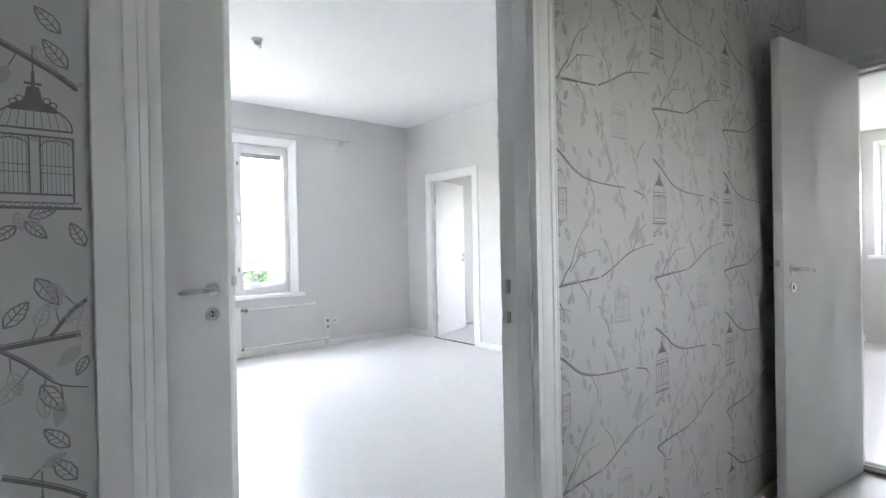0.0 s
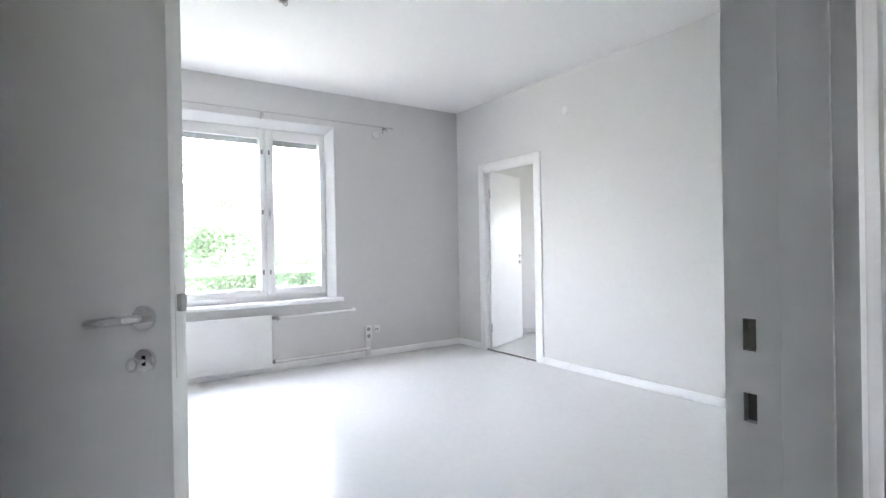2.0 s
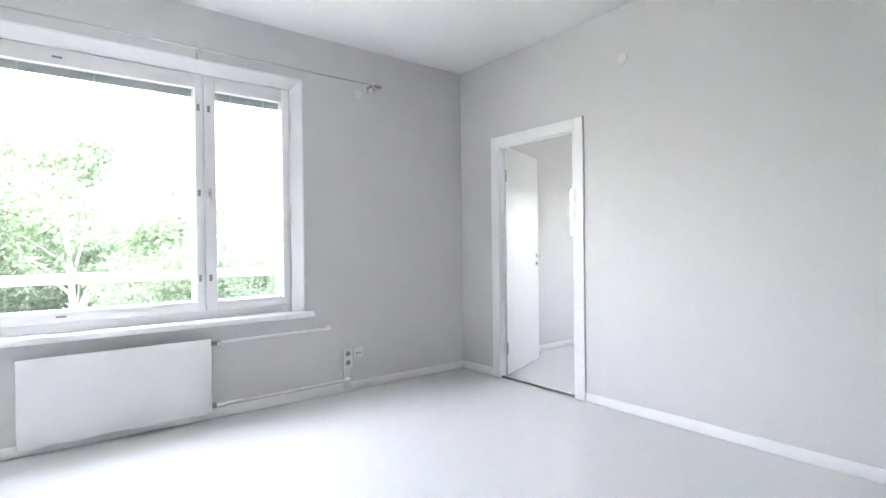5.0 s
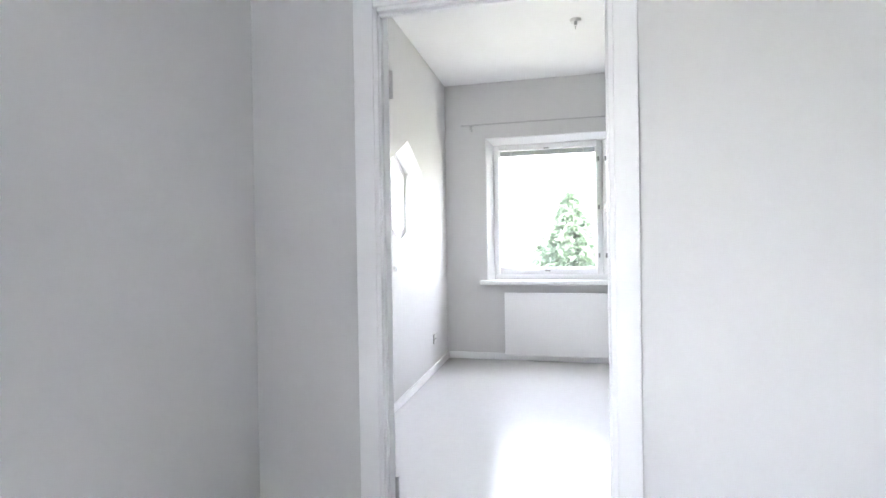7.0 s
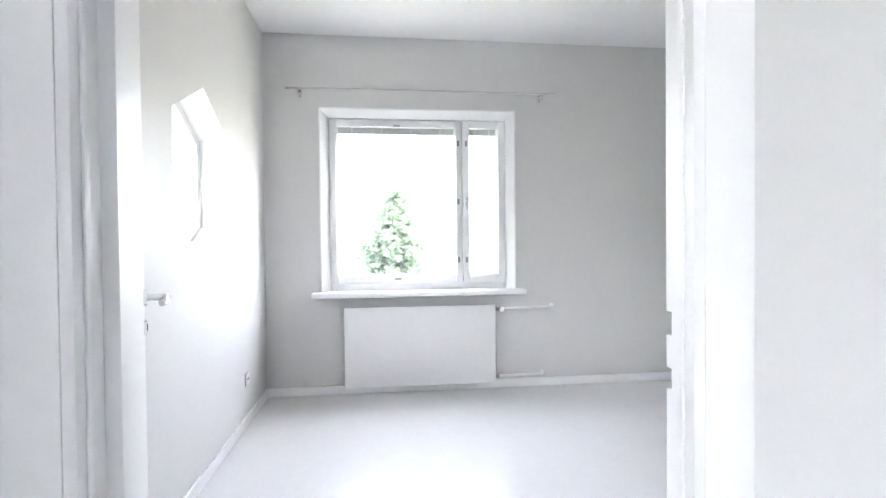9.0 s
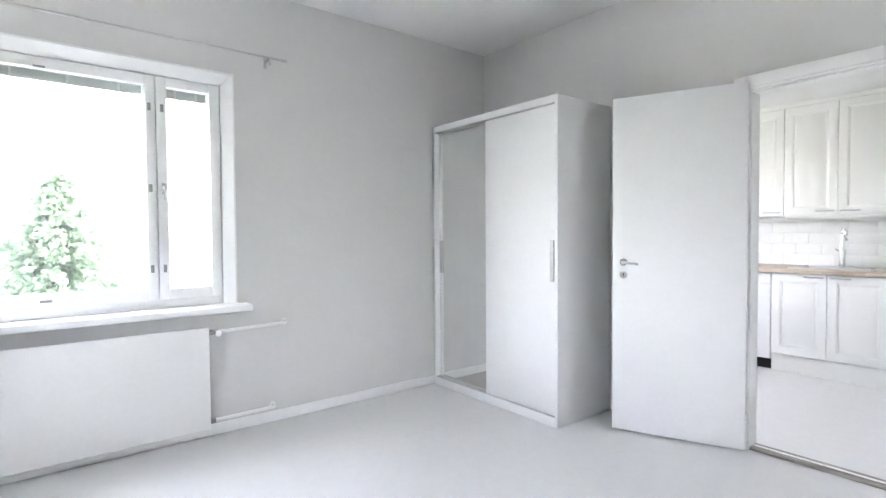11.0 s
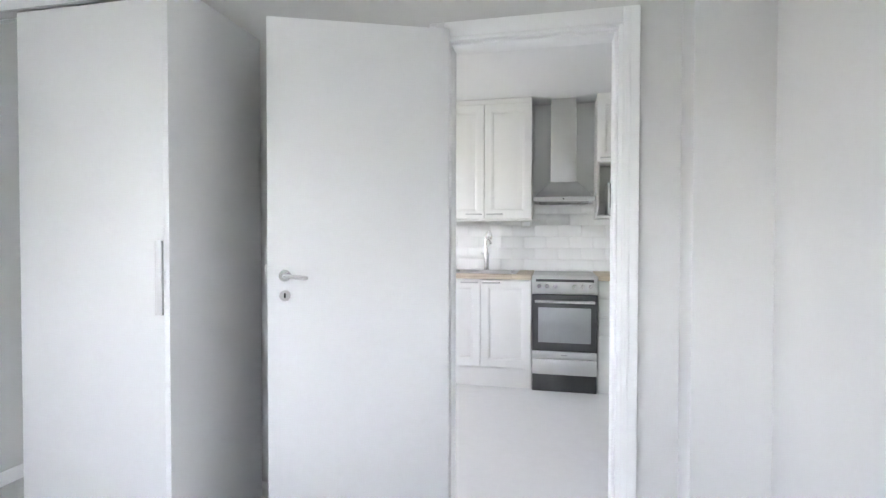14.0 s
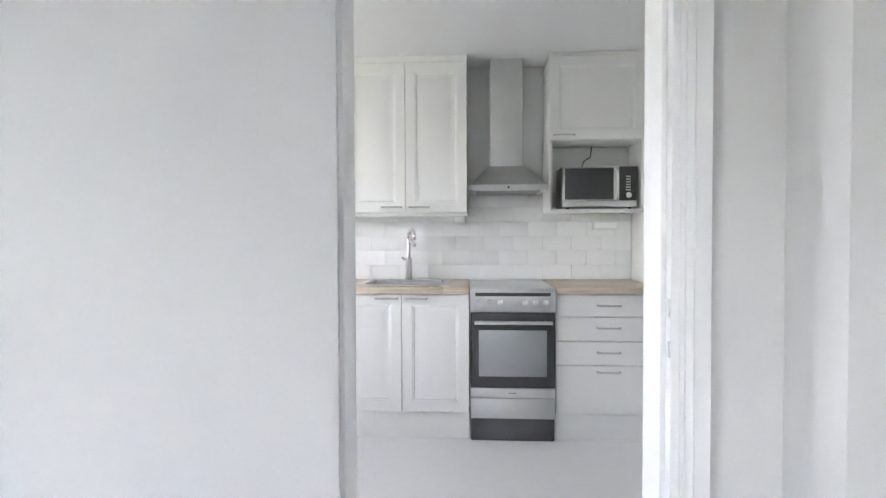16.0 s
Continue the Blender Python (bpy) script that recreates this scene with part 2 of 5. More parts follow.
def mesh_of(name, bm, mat, smooth=True):
    me = bpy.data.meshes.new(name)
    bmesh.ops.recalc_face_normals(bm, faces=bm.faces)
    bm.to_mesh(me)
    bm.free()
    me.materials.append(mat)
    if smooth:
        me.polygons.foreach_set("use_smooth", [True] * len(me.polygons))
        me.set_sharp_from_angle(angle=radians(32))
    return me


def part(name, bm, mat, parent=None, label="", smooth=True):
    ob = new(name, mesh_of(name, bm, mat, smooth))
    if parent is not None:
        ob.parent = parent
    if label:
        tagged(ob, label)
    return ob


def thing(name, label, category, group="", kind="", m=None):
    ob = new(name)
    ob.empty_display_size = 0.1
    if m is not None:
        ob.matrix_world = m
    return tagged(ob, label, category, group, kind)


def boxes(name, rows, mat, parent=None, label="", bevel=0.0, smooth=True):
    bm = bmesh.new()
    for row in rows:
        box(bm, *row, bevel=bevel)
    return part(name, bm, mat, parent, label, smooth)


def wall(name, axis, p0, p1, u0, u1, z0, z1, holes, mat, label):
    """A wall between two planes p0, p1 of an axis, along u, with rectangular holes (u0, u1, z0, z1)."""
    us = sorted({u0, u1, *[h[0] for h in holes], *[h[1] for h in holes]})
    bm = bmesh.new()
    for a, b in zip(us, us[1:]):
        zs = [z0]
        for h in sorted((h for h in holes if h[0] <= a and h[1] >= b), key=lambda h: h[2]):
            zs += [h[2], h[3]]
        zs.append(z1)
        for c, d in zip(zs[::2], zs[1::2]):
            if d - c > 1e-4:
                if axis == "y":
                    box(bm, a, b, p0, p1, c, d)
                else:
                    box(bm, p0, p1, a, b, c, d)
    bmesh.ops.remove_doubles(bm, verts=bm.verts, dist=1e-5)
    ob = part(name, bm, mat, None, "", smooth=False)
    return tagged(ob, label, "wall", kind="structure")


# ---------------- plan ----------------
CEILING = 2.765
KCEIL = 2.37
LX0 = -4.12          # living room's far side wall
LY0 = -4.672          # living room face of the hall wall
HY = -4.77           # hall face of it
BX0, BX1 = 0.045, 3.34
BY0 = -4.07
KY1, KY0 = -4.17, -6.60
KX0 = -0.68
HX0, HBACK = -5.0, -6.6
TOP = 2.9
SHX = 0.302          # side of the pipe shaft

LW = (-3.905, -1.566, 0.648, 2.415)      # living window
BW = (-1.95, -0.413, 0.775, 2.212)    # bedroom window (along y)
KW = (-5.66, -4.28, 0.95, 2.24)        # kitchen window (along y)
HEX = (2.025, 0.395, 1.085, 1.275, 1.765, 1.96)
LD = (-3.863, -3.002)                   # hall door opening, along x
BD = (-1.308, -0.50)                    # bedroom door opening, along y
KD = (0.523, 1.214)                      # kitchen door opening, along x
CD = (-5.78, -4.95)                    # hall to kitchen opening, along y
SD = (-3.288, -2.395)                    # side door opening, along y
DOORH = 2.005

# ---------------- shell ----------------
floor = boxes("floor", [(-7.0, 3.64, -6.9, 0.30, -0.12, 0.0)], FLOOR, smooth=False)
tagged(floor, "pale grey glossy floor running through all rooms", "floor", kind="structure")
ceiling = boxes("ceiling", [(LX0, 0.0, LY0, 0.0, CEILING, TOP)], CEIL, smooth=False)
tagged(ceiling, "smooth white painted ceiling of the living room", "ceiling", kind="structure")
tagged(boxes("ceiling", [(BX0, BX1, BY0, 0.0, CEILING, TOP)], CEIL, smooth=False), "smooth white painted ceiling of the bedroom", "ceiling", kind="structure")
tagged(boxes("ceiling", [(KX0, BX1, KY0, KY1, KCEIL, TOP)], CEIL, smooth=False), "lowered white painted ceiling of the kitchen", "ceiling", kind="structure")
tagged(boxes("ceiling", [(HX0, -0.80, HBACK, HY, CEILING - 0.15, TOP)], CEIL, smooth=False), "white painted ceiling of the hall", "ceiling", kind="structure")

hx, hw, hz0, hz1, hz2, hz3 = HEX
# the first opening is made up, unseen, and lets sky into the side room
wall("wall_north", "y", 0.0, 0.30, -7.0, BX1 + 0.3, -0.12, TOP, [(-6.6, -5.1, 0.8, 2.3), LW, (hx - 0.6, hx + 0.6, 0.9, 2.15)], WALL, "light grey painted outer wall with window openings")
wall("wall_partition_bedroom", "x", 0.0, BX0, KY1, 0.0, 0.0, TOP, [(BD[0], BD[1], 0.0, DOORH)], WALL, "light grey painted wall with a doorway to the bedroom")
wall("wall_partition_hall", "y", HY, LY0, -7.0, KX0, 0.0, TOP, [(LD[0], LD[1], 0.0, DOORH)], WALL, "wall with a doorway between hall and living room")
wall("wall_partition_side", "x", LX0 - 0.12, LX0, LY0, 0.0, 0.0, TOP, [(SD[0], SD[1], 0.0, DOORH)], WALL, "light grey painted side wall of the living room")
wall("wall_east", "x", BX1, BX1 + 0.30, KY0 - 0.3, 0.0, -0.12, TOP, [(BW[0], BW[1], BW[2], BW[3]), KW], WALL, "light grey painted outer wall with a bedroom window")
wall("wall_partition_kitchen", "y", KY1, BY0, BX0, BX1, 0.0, TOP, [(KD[0], KD[1], 0.0, DOORH)], WALL, "light grey painted wall with a doorway to the kitchen")
# the opening is made up, placed out of view to light the hall
wall("wall_kitchen_back", "y", KY0 - 0.3, KY0, -7.0, BX1, 0.0, TOP, [(-3.03, -2.48, 1.1, 2.1)], KWALL, "light painted back wall of the kitchen and hall")
wall("wall_partition_hall_end", "x", -0.80, KX0, KY0, HY, 0.0, TOP, [(CD[0], CD[1], 0.0, DOORH)], KWALL, "end wall of the hall with a doorway to the kitchen")
wall("wall_kitchen_corner", "y", HY, KY1, KX0, 0.0, 0.0, TOP, [], KWALL, "plain light wall between kitchen and living room")
wall("wall_hall_far", "x", HX0 - 0.12, HX0, KY0, HY, 0.0, TOP, [], WALL, "plain wall closing the hall")
tagged(boxes("ceiling", [(-7.0, HX0 - 0.12, KY0, HY, CEILING, TOP)], CEIL, smooth=False), "white painted ceiling of the room behind the hall", "ceiling", kind="structure")
wall("wall_west", "x", -7.12, -7.0, KY0 - 0.3, 0.3, -0.12, TOP, [], WALL, "plain outer wall of the side room")
tagged(boxes("ceiling", [(-7.0, LX0 - 0.12, LY0, 0.0, CEILING, TOP)], CEIL, smooth=False), "white painted ceiling of the side room", "ceiling", kind="structure")
# unseen overhang out to y -9 is added to keep sun off the hall window
roof = boxes("roof", [(-7.3, 3.8, -9.0, 0.5, TOP, TOP + 0.25)], FACADE, smooth=False)
tagged(roof, "plain slab over the flat, with an added overhang that blocks the sun", "roof", kind="structure")

# boxed-in pipe shaft in the bedroom corner
shaft = boxes("pipe_shaft", [(BX0, SHX, BY0, -3.895, 0.0, CEILING)], WALL, smooth=False)
tagged(shaft, "grey painted boxed-in pipe shaft in the room corner", "pipe shaft", kind="structure")

# wall piece round the six-sided window
bm = bmesh.new()
H6 = [(hx, hz3), (hx + hw, hz2), (hx + hw, hz1), (hx, hz0), (hx - hw, hz1), (hx - hw, hz2)]
ra, rb, rc, rd = hx - 0.6, hx + 0.6, 0.9, 2.15
POLY = [[(hx, rd), (ra, rd), (ra, hz2), H6[5], H6[0]], [(hx, rd), H6[0], H6[1], (rb, hz2), (rb, rd)], [(ra, hz2), (ra, hz1), H6[4], H6[5]],
        [(rb, hz2), H6[1], H6[2], (rb, hz1)], [(ra, hz1), (ra, rc), (hx, rc), H6[3], H6[4]], [(rb, hz1), H6[2], H6[3], (hx, rc), (rb, rc)]]
for y in (0.0, 0.30):
    for poly in POLY:
        bm.faces.new([bm.verts.new((px, y, pz)) for px, pz in poly])
for a, b in zip(H6, H6[1:] + H6[:1]):
    bm.faces.new([bm.verts.new(p) for p in ((a[0], 0, a[1]), (b[0], 0, b[1]), (b[0], 0.3, b[1]), (a[0], 0.3, a[1]))])
bmesh.ops.remove_doubles(bm, verts=bm.verts, dist=1e-5)
tagged(part("wall_north_hexagon_surround", bm, WALL, smooth=False), "light grey wall round a six-sided window", "wall", kind="structure")

# facade of the building itself below the flat
low = boxes("building_base", [(-7.12, BX1 + 0.3, KY0 - 0.3, 0.3, -4.6, -0.12)], FACADE, smooth=False)
tagged(low, "rendered storey below the flat", "building", kind="structure")


# ---------------- baseboards ----------------
def baseboard(rows):
    for a in rows:
        bm = bmesh.new()
        box(bm, *a, 0.0, 0.068, bevel=0.005)
        tagged(part("baseboard", bm, TRIM), "white painted wooden baseboard along the wall", "baseboard", kind="structure")


T = 0.014
baseboard([(LX0, -T, -T, 0.0), (-T, 0.0, BD[1] + 0.082, 0.0), (-T, 0.0, LY0, BD[0] - 0.082), (LD[1] + 0.074, -T, LY0, LY0 + T), (LX0, LX0 + T, SD[1] + 0.08, -T), (LX0, LX0 + T, LY0, SD[0] - 0.08),
           (BX0, BX1, -T, 0.0), (BX1 - T, BX1, BY0, -T), (KD[1] + 0.068, BX1 - T, BY0, BY0 + T), (SHX, KD[0] - 0.068, BY0, BY0 + T), (BX0, BX0 + T, -3.895, BD[0] - 0.082), (SHX, SHX + T, BY0 + T, -3.895), (BX0 + T, SHX + T, -3.895, -3.895 + T),
           (KX0, KD[0] - 0.082, KY1 - T, KY1), (KD[1] + 0.082, BX1, KY1 - T, KY1), (KX0, KX0 + T, HY + 0.02, KY1 - T), (LD[1] + 0.07, -0.80, HY - T - 0.003, HY - 0.003), (HX0, LD[0] - 0.09, HY - T - 0.003, HY - 0.003)])


# ---------------- doors ----------------
def door_frame(m, width, height, depth, cas, label, hinge_left=True, strikes=True, thr=True, profile=True, near=0.016, bolt=0.0, stop=0.005, stop_y=None):
    """A lining, casings on both sides, a threshold and strike plates. Local x across the opening from 0, y through the wall from 0 (the side the leaf lies on) to depth."""
    ob = thing("door_frame", label, "door frame", kind="structure", m=m)
    lin = 0.012
    holes = ((1.036, 1.072), (0.955, 0.988)) if strikes else ()
    ya, yb, h0, h1 = 1e-3 - near, depth + 0.015, bolt - 0.008, bolt + 0.006
    for x0, x1, bored in ((-0.004, lin, not hinge_left), (width - lin, width + 0.004, hinge_left)):
        if not (bored and holes):
            boxes("jamb", [(x0, x1, ya, yb, 0, height)], TRIM, ob, bevel=0.002)
            continue
        # the latch side: two bolt holes go into the jamb
        rows = [(x0, x1, h1, yb, 0, height), (x0, x1, h0, h1, 0, holes[1][0]), (x0, x1, h0, h1, holes[1][1], holes[0][0]), (x0, x1, h0, h1, holes[0][1], height)]
        if h0 > ya + 1e-4:
            rows.append((x0, x1, ya, h0, 0, height))
        jamb = boxes("jamb", rows, TRIM, ob)
        # a dark plate at the back of each hole paints the shade inside
        for z0, z1 in holes:
            xb = x0 if x0 < 0.1 else x1 - 0.006
            boxes("bolt_hole", [(xb, xb + 0.006, h0 + 5e-4, h1 - 5e-4, z0 + 5e-4, z1 - 5e-4)], HOLE, jamb, "worn bolt hole with its shade painted dark")
    boxes("head", [(lin, width - lin, ya, yb, height - lin, height + 0.004)], TRIM, ob, bevel=0.002)
    sy = min(0.045, depth * 0.6) if stop_y is None else stop_y
    boxes("door_stop", [(lin, lin + stop, sy, depth - 0.005, 0, height - lin), (width - lin - stop, width - lin, sy, depth - 0.005, 0, height - lin), (lin + stop, width - lin - stop, sy, depth - 0.005, height - lin - 0.012, height - lin)], TRIM, ob, bevel=0.002)
    for y0, y1, s in ((-near, -0.0005, -1), (depth + 0.0005, depth + 0.016, 1)):
        for x0, x1, z0, z1 in ((-cas, -0.004, 0, height + cas), (width + 0.004, width + cas, 0, height + cas), (-0.004, width + 0.004, height + 0.004, height + cas)):
            bm = bmesh.new()
            box(bm, x0, x1, y0, y1, z0, z1, bevel=0.004)
            if profile and x1 - x0 < 0.2:
                f = y0 if s < 0 else y1
                for k in (0.3,):
                    cx = x0 + (x1 - x0) * k
                    box(bm, cx - 0.009, cx + 0.009, min(f, f + s * 0.003), max(f, f + s * 0.003), z0 + 0.002, z1 - 0.01, bevel=0.004)
            part("casing", bm, TRIM, ob)
    if thr:
        boxes("threshold", [(0.0, width, 0.0, depth, 0.0, 0.016)], THRESH, ob, "worn grey wooden threshold", bevel=0.004)
        boxes("threshold_strip", [(0.0, width, depth * 0.42, depth * 0.58, 0.016, 0.02)], TRIM, ob, bevel=0.001)
    return ob


def lever(parent, x, z, y, s, toward, mat):
    """A round rose, a lever handle and a key plate on a leaf's face y; s is the way out of the face."""
    bm = bmesh.new()
    rod(bm, (x, y, z), (x, y + s * 0.008, z), 0.0225, 24)
    rose = part("rose", bm, mat, parent, "round chrome handle rose")
    bm = bmesh.new()
    pts = [(x, y + s * 0.006, z), (x, y + s * 0.035, z), (x + toward * 0.006, y + s * 0.048, z), (x + toward * 0.02, y + s * 0.053, z), (x + toward * 0.052, y + s * 0.052, z - 0.004), (x + toward * 0.078, y + s * 0.046, z - 0.007), (x + toward * 0.086, y + s * 0.041, z - 0.008)]
    tube(bm, pts, 0.0085, 12)
    part("lever", bm, mat, rose)
    bm = bmesh.new()
    rod(bm, (x, y, z - 0.077), (x, y + s * 0.007, z - 0.077), 0.021, 24)
    plate = part("key_plate", bm, mat, parent, "round chrome key plate")
    boxes("keyhole", [(x - 0.0028, x + 0.0028, y + s * 0.0045 - 0.004, y + s * 0.0045 + 0.004, z - 0.086, z - 0.068)], DARK, plate)
    return plate


def door(name, m, width, height, label, mat=WHITE, key=False, hinges=True, inset=0.066, heel=0.003):
    """A flush leaf: hinge at local x 0, leaf along x, thickness along y from 0 to 0.04."""
    ob = thing(name, label, "door", kind="structure", m=m)
    bm = bmesh.new()
    box(bm, heel, width, 0.0, 0.04, 0.012, height, bevel=0.003)
    part("leaf", bm, mat, ob)
    for y, s in ((0.0, -1), (0.04, 1)):
        plate = lever(ob, width - inset, 1.04, y, s, -1, CHROME)
        if key and s < 0:
            bm = bmesh.new()
            x, z = width - inset, 0.963
            rod(bm, (x, -0.004, z), (x, -0.022, z), 0.0035, 8)
            tube(bm, arc((x, -0.033, z - 0.002), 0.011, 0, 360, (0, 1, 0), (0, 0, 1), 14), 0.0026, 6)
            part("key", bm, STEEL, ob, "steel key left in the lock")
    lock = boxes("lock_plate", [(width - 0.001, width + 0.0015, 0.01, 0.03, 0.93, 1.10)], WHITE, ob, "painted lock plate on the leaf edge")
    boxes("latch", [(width + 0.001, width + 0.013, 0.012, 0.027, 1.05, 1.082)], STEEL, lock, bevel=0.003)
    if hinges:
        for z in (0.25, 1.75):
            bm = bmesh.new()
            rod(bm, (-0.006, -0.006, z - 0.05), (-0.006, -0.006, z + 0.05), 0.008, 12)
            part("hinge", bm, STEEL, ob)
    return ob


# hall to living room: local y runs from the living side to the hall side
door_frame(pose(LD[1], LY0, 0, 0, 0, 180), LD[1] - LD[0], DOORH, LY0 - HY, 0.074, "white painted door frame with profiled casings", hinge_left=False, thr=True, bolt=0.013)
door("door_1", pose(LD[0] + 0.012, LY0 + 0.016, 0, 0, 0, 87.2), 0.815, 2.01, "white flush door standing open into the living room")
# side door of the living room, half closed
door_frame(pose(LX0, SD[0], 0, 0, 0, 90), SD[1] - SD[0], DOORH, 0.12, 0.072, "white painted door frame in the side wall", thr=True, strikes=False)
door("door_2", pose(LX0 + 0.012, SD[0] - 0.022, 0, 0, 0, -46.0), 0.864, 2.01, "white flush door with chrome lever and key, swung far open", key=True, inset=0.053)
# living room to bedroom: leaf on the bedroom side
door_frame(pose(BX0, BD[1], 0, 0, 0, -90) @ Matrix.Diagonal((1, -1, 1, 1)), BD[1] - BD[0], DOORH, BX0, 0.08, "white painted door frame with a worn threshold", profile=False, near=0.006)
door("door_3", pose(BX0 + 0.012, BD[1] - 0.03, 0, 0, 0, 21.5), 0.80, 2.01, "white flush door standing wide open beside the bedroom wall")
# bedroom to kitchen
door_frame(pose(KD[1], BY0, 0, 0, 0, 180), KD[1] - KD[0], DOORH, 0.10, 0.066, "white painted door frame with profiled casings and threshold", hinge_left=True, near=0.034, bolt=-0.022, stop=0.012, stop_y=-0.008)
door("door_4", pose(1.212, -4.040, 0, 0, 0, 22.0), 0.70, 2.03, "smooth white flush door with chrome lever, half open", mat=LAMINATE, heel=-0.009)
# hall to kitchen
door_frame(pose(-0.80, CD[1], 0, 0, 0, -90) @ Matrix.Diagonal((1, 1, 1, 1)), CD[1] - CD[0], DOORH, 0.12, 0.07, "white painted door frame at the end of the hall")
door("door_5", pose(-0.822, CD[1] + 0.0, 0, 0, 0, 172), 0.752, 2.01, "glossy white flush door opened against the wallpapered wall", mat=LACQUER)


# ---------------- windows ----------------
def window(name, m, u0, u1, z0, z1, sashes, pz0, pz1, label, sill_over=0.045, sill_out=0.085, deep=0.07, rim=0.075, foot=0.05):
    """A two-sash window in an opening. Local x along the wall, y outwards from the inner wall face. sashes: (x0, x1, pane x0, pane x1, handle side)."""
    ob = thing(name, label, "window", kind="structure", m=m)
    # white lining of the reveal
    g = rim - 0.005
    for side in ("left", "right", "top"):
        bm = bmesh.new()
        if side == "top":
            prof = [(-0.006, z1 + 0.002), (-0.006, z1 - 0.008), (deep - 0.02, z1 - g), (deep, z1 - g), (deep, z1 + 0.002)]
            ends = [[(u0 + (0.0 if k in (0, 4) else 0.008 if k == 1 else g), y, z) for k, (y, z) in enumerate(prof)], [(u1 - (0.0 if k in (0, 4) else 0.008 if k == 1 else g), y, z) for k, (y, z) in enumerate(prof)]]
        else:
            q, ue = (1, u0) if side == "left" else (-1, u1)
            prof = [(ue - q * 0.002, -0.006), (ue + q * 0.008, -0.006), (ue + q * g, deep - 0.02), (ue + q * g, deep), (ue - q * 0.002, deep)]
            ends = [[(x, y, z0 + 0.02) for x, y in prof], [(x, y, z1 - (0.0 if k in (0, 4) else 0.008 if k == 1 else g)) for k, (x, y) in enumerate(prof)]]
        rings = [[bm.verts.new(p) for p in e] for e in ends]
        for k in range(5):
            bm.faces.new((rings[0][k], rings[0][(k + 1) % 5], rings[1][(k + 1) % 5], rings[1][k]))
        bm.faces.new(rings[0])
        bm.faces.new(rings[1])
        part("reveal_lining", bm, TRIM, ob, smooth=False)
    fw, top, low = rim + 0.014, rim + 0.014, foot + 0.012
    bm = bmesh.new()
    for b in ((u0, u0 + fw, deep, deep + 0.13, z0, z1), (u1 - fw, u1, deep, deep + 0.13, z0, z1), (u0 + fw, u1 - fw, deep, deep + 0.13, z1 - top, z1), (u0 + fw, u1 - fw, deep, deep + 0.13, z0, z0 + low)):
        box(bm, *b, bevel=0.003)
    xm = (sashes[0][1] + sashes[1][0]) / 2
    box(bm, xm - 0.028, xm + 0.028, deep + 0.02, deep + 0.13, z0 + 0.06, z1 - 0.06, bevel=0.003)
    part("window_frame", bm, TRIM, ob)
    bm = bmesh.new()
    box(bm, u0 - sill_over, u1 + sill_over, -sill_out, 0.0, z0 - 0.02, z0 + 0.02, bevel=0.008, seg=3)
    box(bm, u0 + 0.002, u1 - 0.002, 0.0, deep, z0 - 0.02, z0 + 0.018)
    part("window_sill", bm, TRIM, ob, "white painted window sill board")
    for sx0, sx1, p0, p1, side in sashes:
        bm = bmesh.new()
        sz0, sz1 = z0 + foot, z1 - rim
        y0, y1 = deep - 0.018, deep + 0.035
        for b in ((sx0, p0, y0, y1, sz0, sz1), (p1, sx1, y0, y1, sz0, sz1), (p0, p1, y0, y1, pz1, sz1), (p0, p1, y0, y1, sz0, pz0)):
            box(bm, *b, bevel=0.004)
        # glazing beads
        for b in ((p0 - 0.001, p0 + 0.009, y1 - 0.02, y1 - 0.004, pz0, pz1), (p1 - 0.009, p1 + 0.001, y1 - 0.02, y1 - 0.004, pz0, pz1), (p0, p1, y1 - 0.02, y1 - 0.004, pz0 - 0.001, pz0 + 0.009)):
            box(bm, *b, bevel=0.002)
        sash = part("sash", bm, TRIM, ob)
        bm = bmesh.new()
        box(bm, p0 - 0.004, p1 + 0.004, y1 - 0.012, y1 - 0.006, pz0 - 0.004, pz1 + 0.004)
        pane = part("pane", bm, GLASS, sash, "clear window pane", smooth=False)
        pane.visible_shadow = False
        # outer sash frame
        bm = bmesh.new()
        y2, y3 = deep + 0.08, deep + 0.12
        for b in ((sx0 + 0.03, p0 + 0.004, y2, y3, sz0, sz1), (p1 - 0.004, sx1 - 0.03, y2, y3, sz0, sz1), (p0, p1, y2, y3, pz1 + 0.006, sz1), (p0, p1, y2, y3, sz0, pz0 - 0.006)):
            box(bm, *b, bevel=0.003)
        part("outer_sash", bm, TRIM, ob)
        # raised venetian blind between the sashes
        bm = bmesh.new()
        for k in range(7):
            box(bm, p0 - 0.003, p1 + 0.003, deep + 0.042, deep + 0.066, pz1 - 0.048 + k * 0.0068, pz1 - 0.0435 + k * 0.0068)
        box(bm, p0 - 0.003, p1 + 0.003, deep + 0.040, deep + 0.068, pz1 - 0.001, pz1 + 0.02, bevel=0.002)
        part("raised_blind", bm, BLIND, ob, "grey venetian blind drawn up to the top", smooth=False)
        bm = bmesh.new()
        n_cords = 4 if p1 - p0 > 0.7 else 2
        for k in range(n_cords):
            cx = p0 + (p1 - p0) * (k + 0.5) / n_cords
            box(bm, cx - 0.005, cx + 0.005, deep + 0.0385, deep + 0.0415, pz1 - 0.05, pz1 + 0.004)
        part("blind_cord", bm, PLASTIC, ob, "white ladder tape of the blind")
        hx_ = sx0 + 0.03 if side < 0 else sx1 - 0.03
        for k in (0.14, 0.5, 0.86):
            z = sz0 + (sz1 - sz0) * k
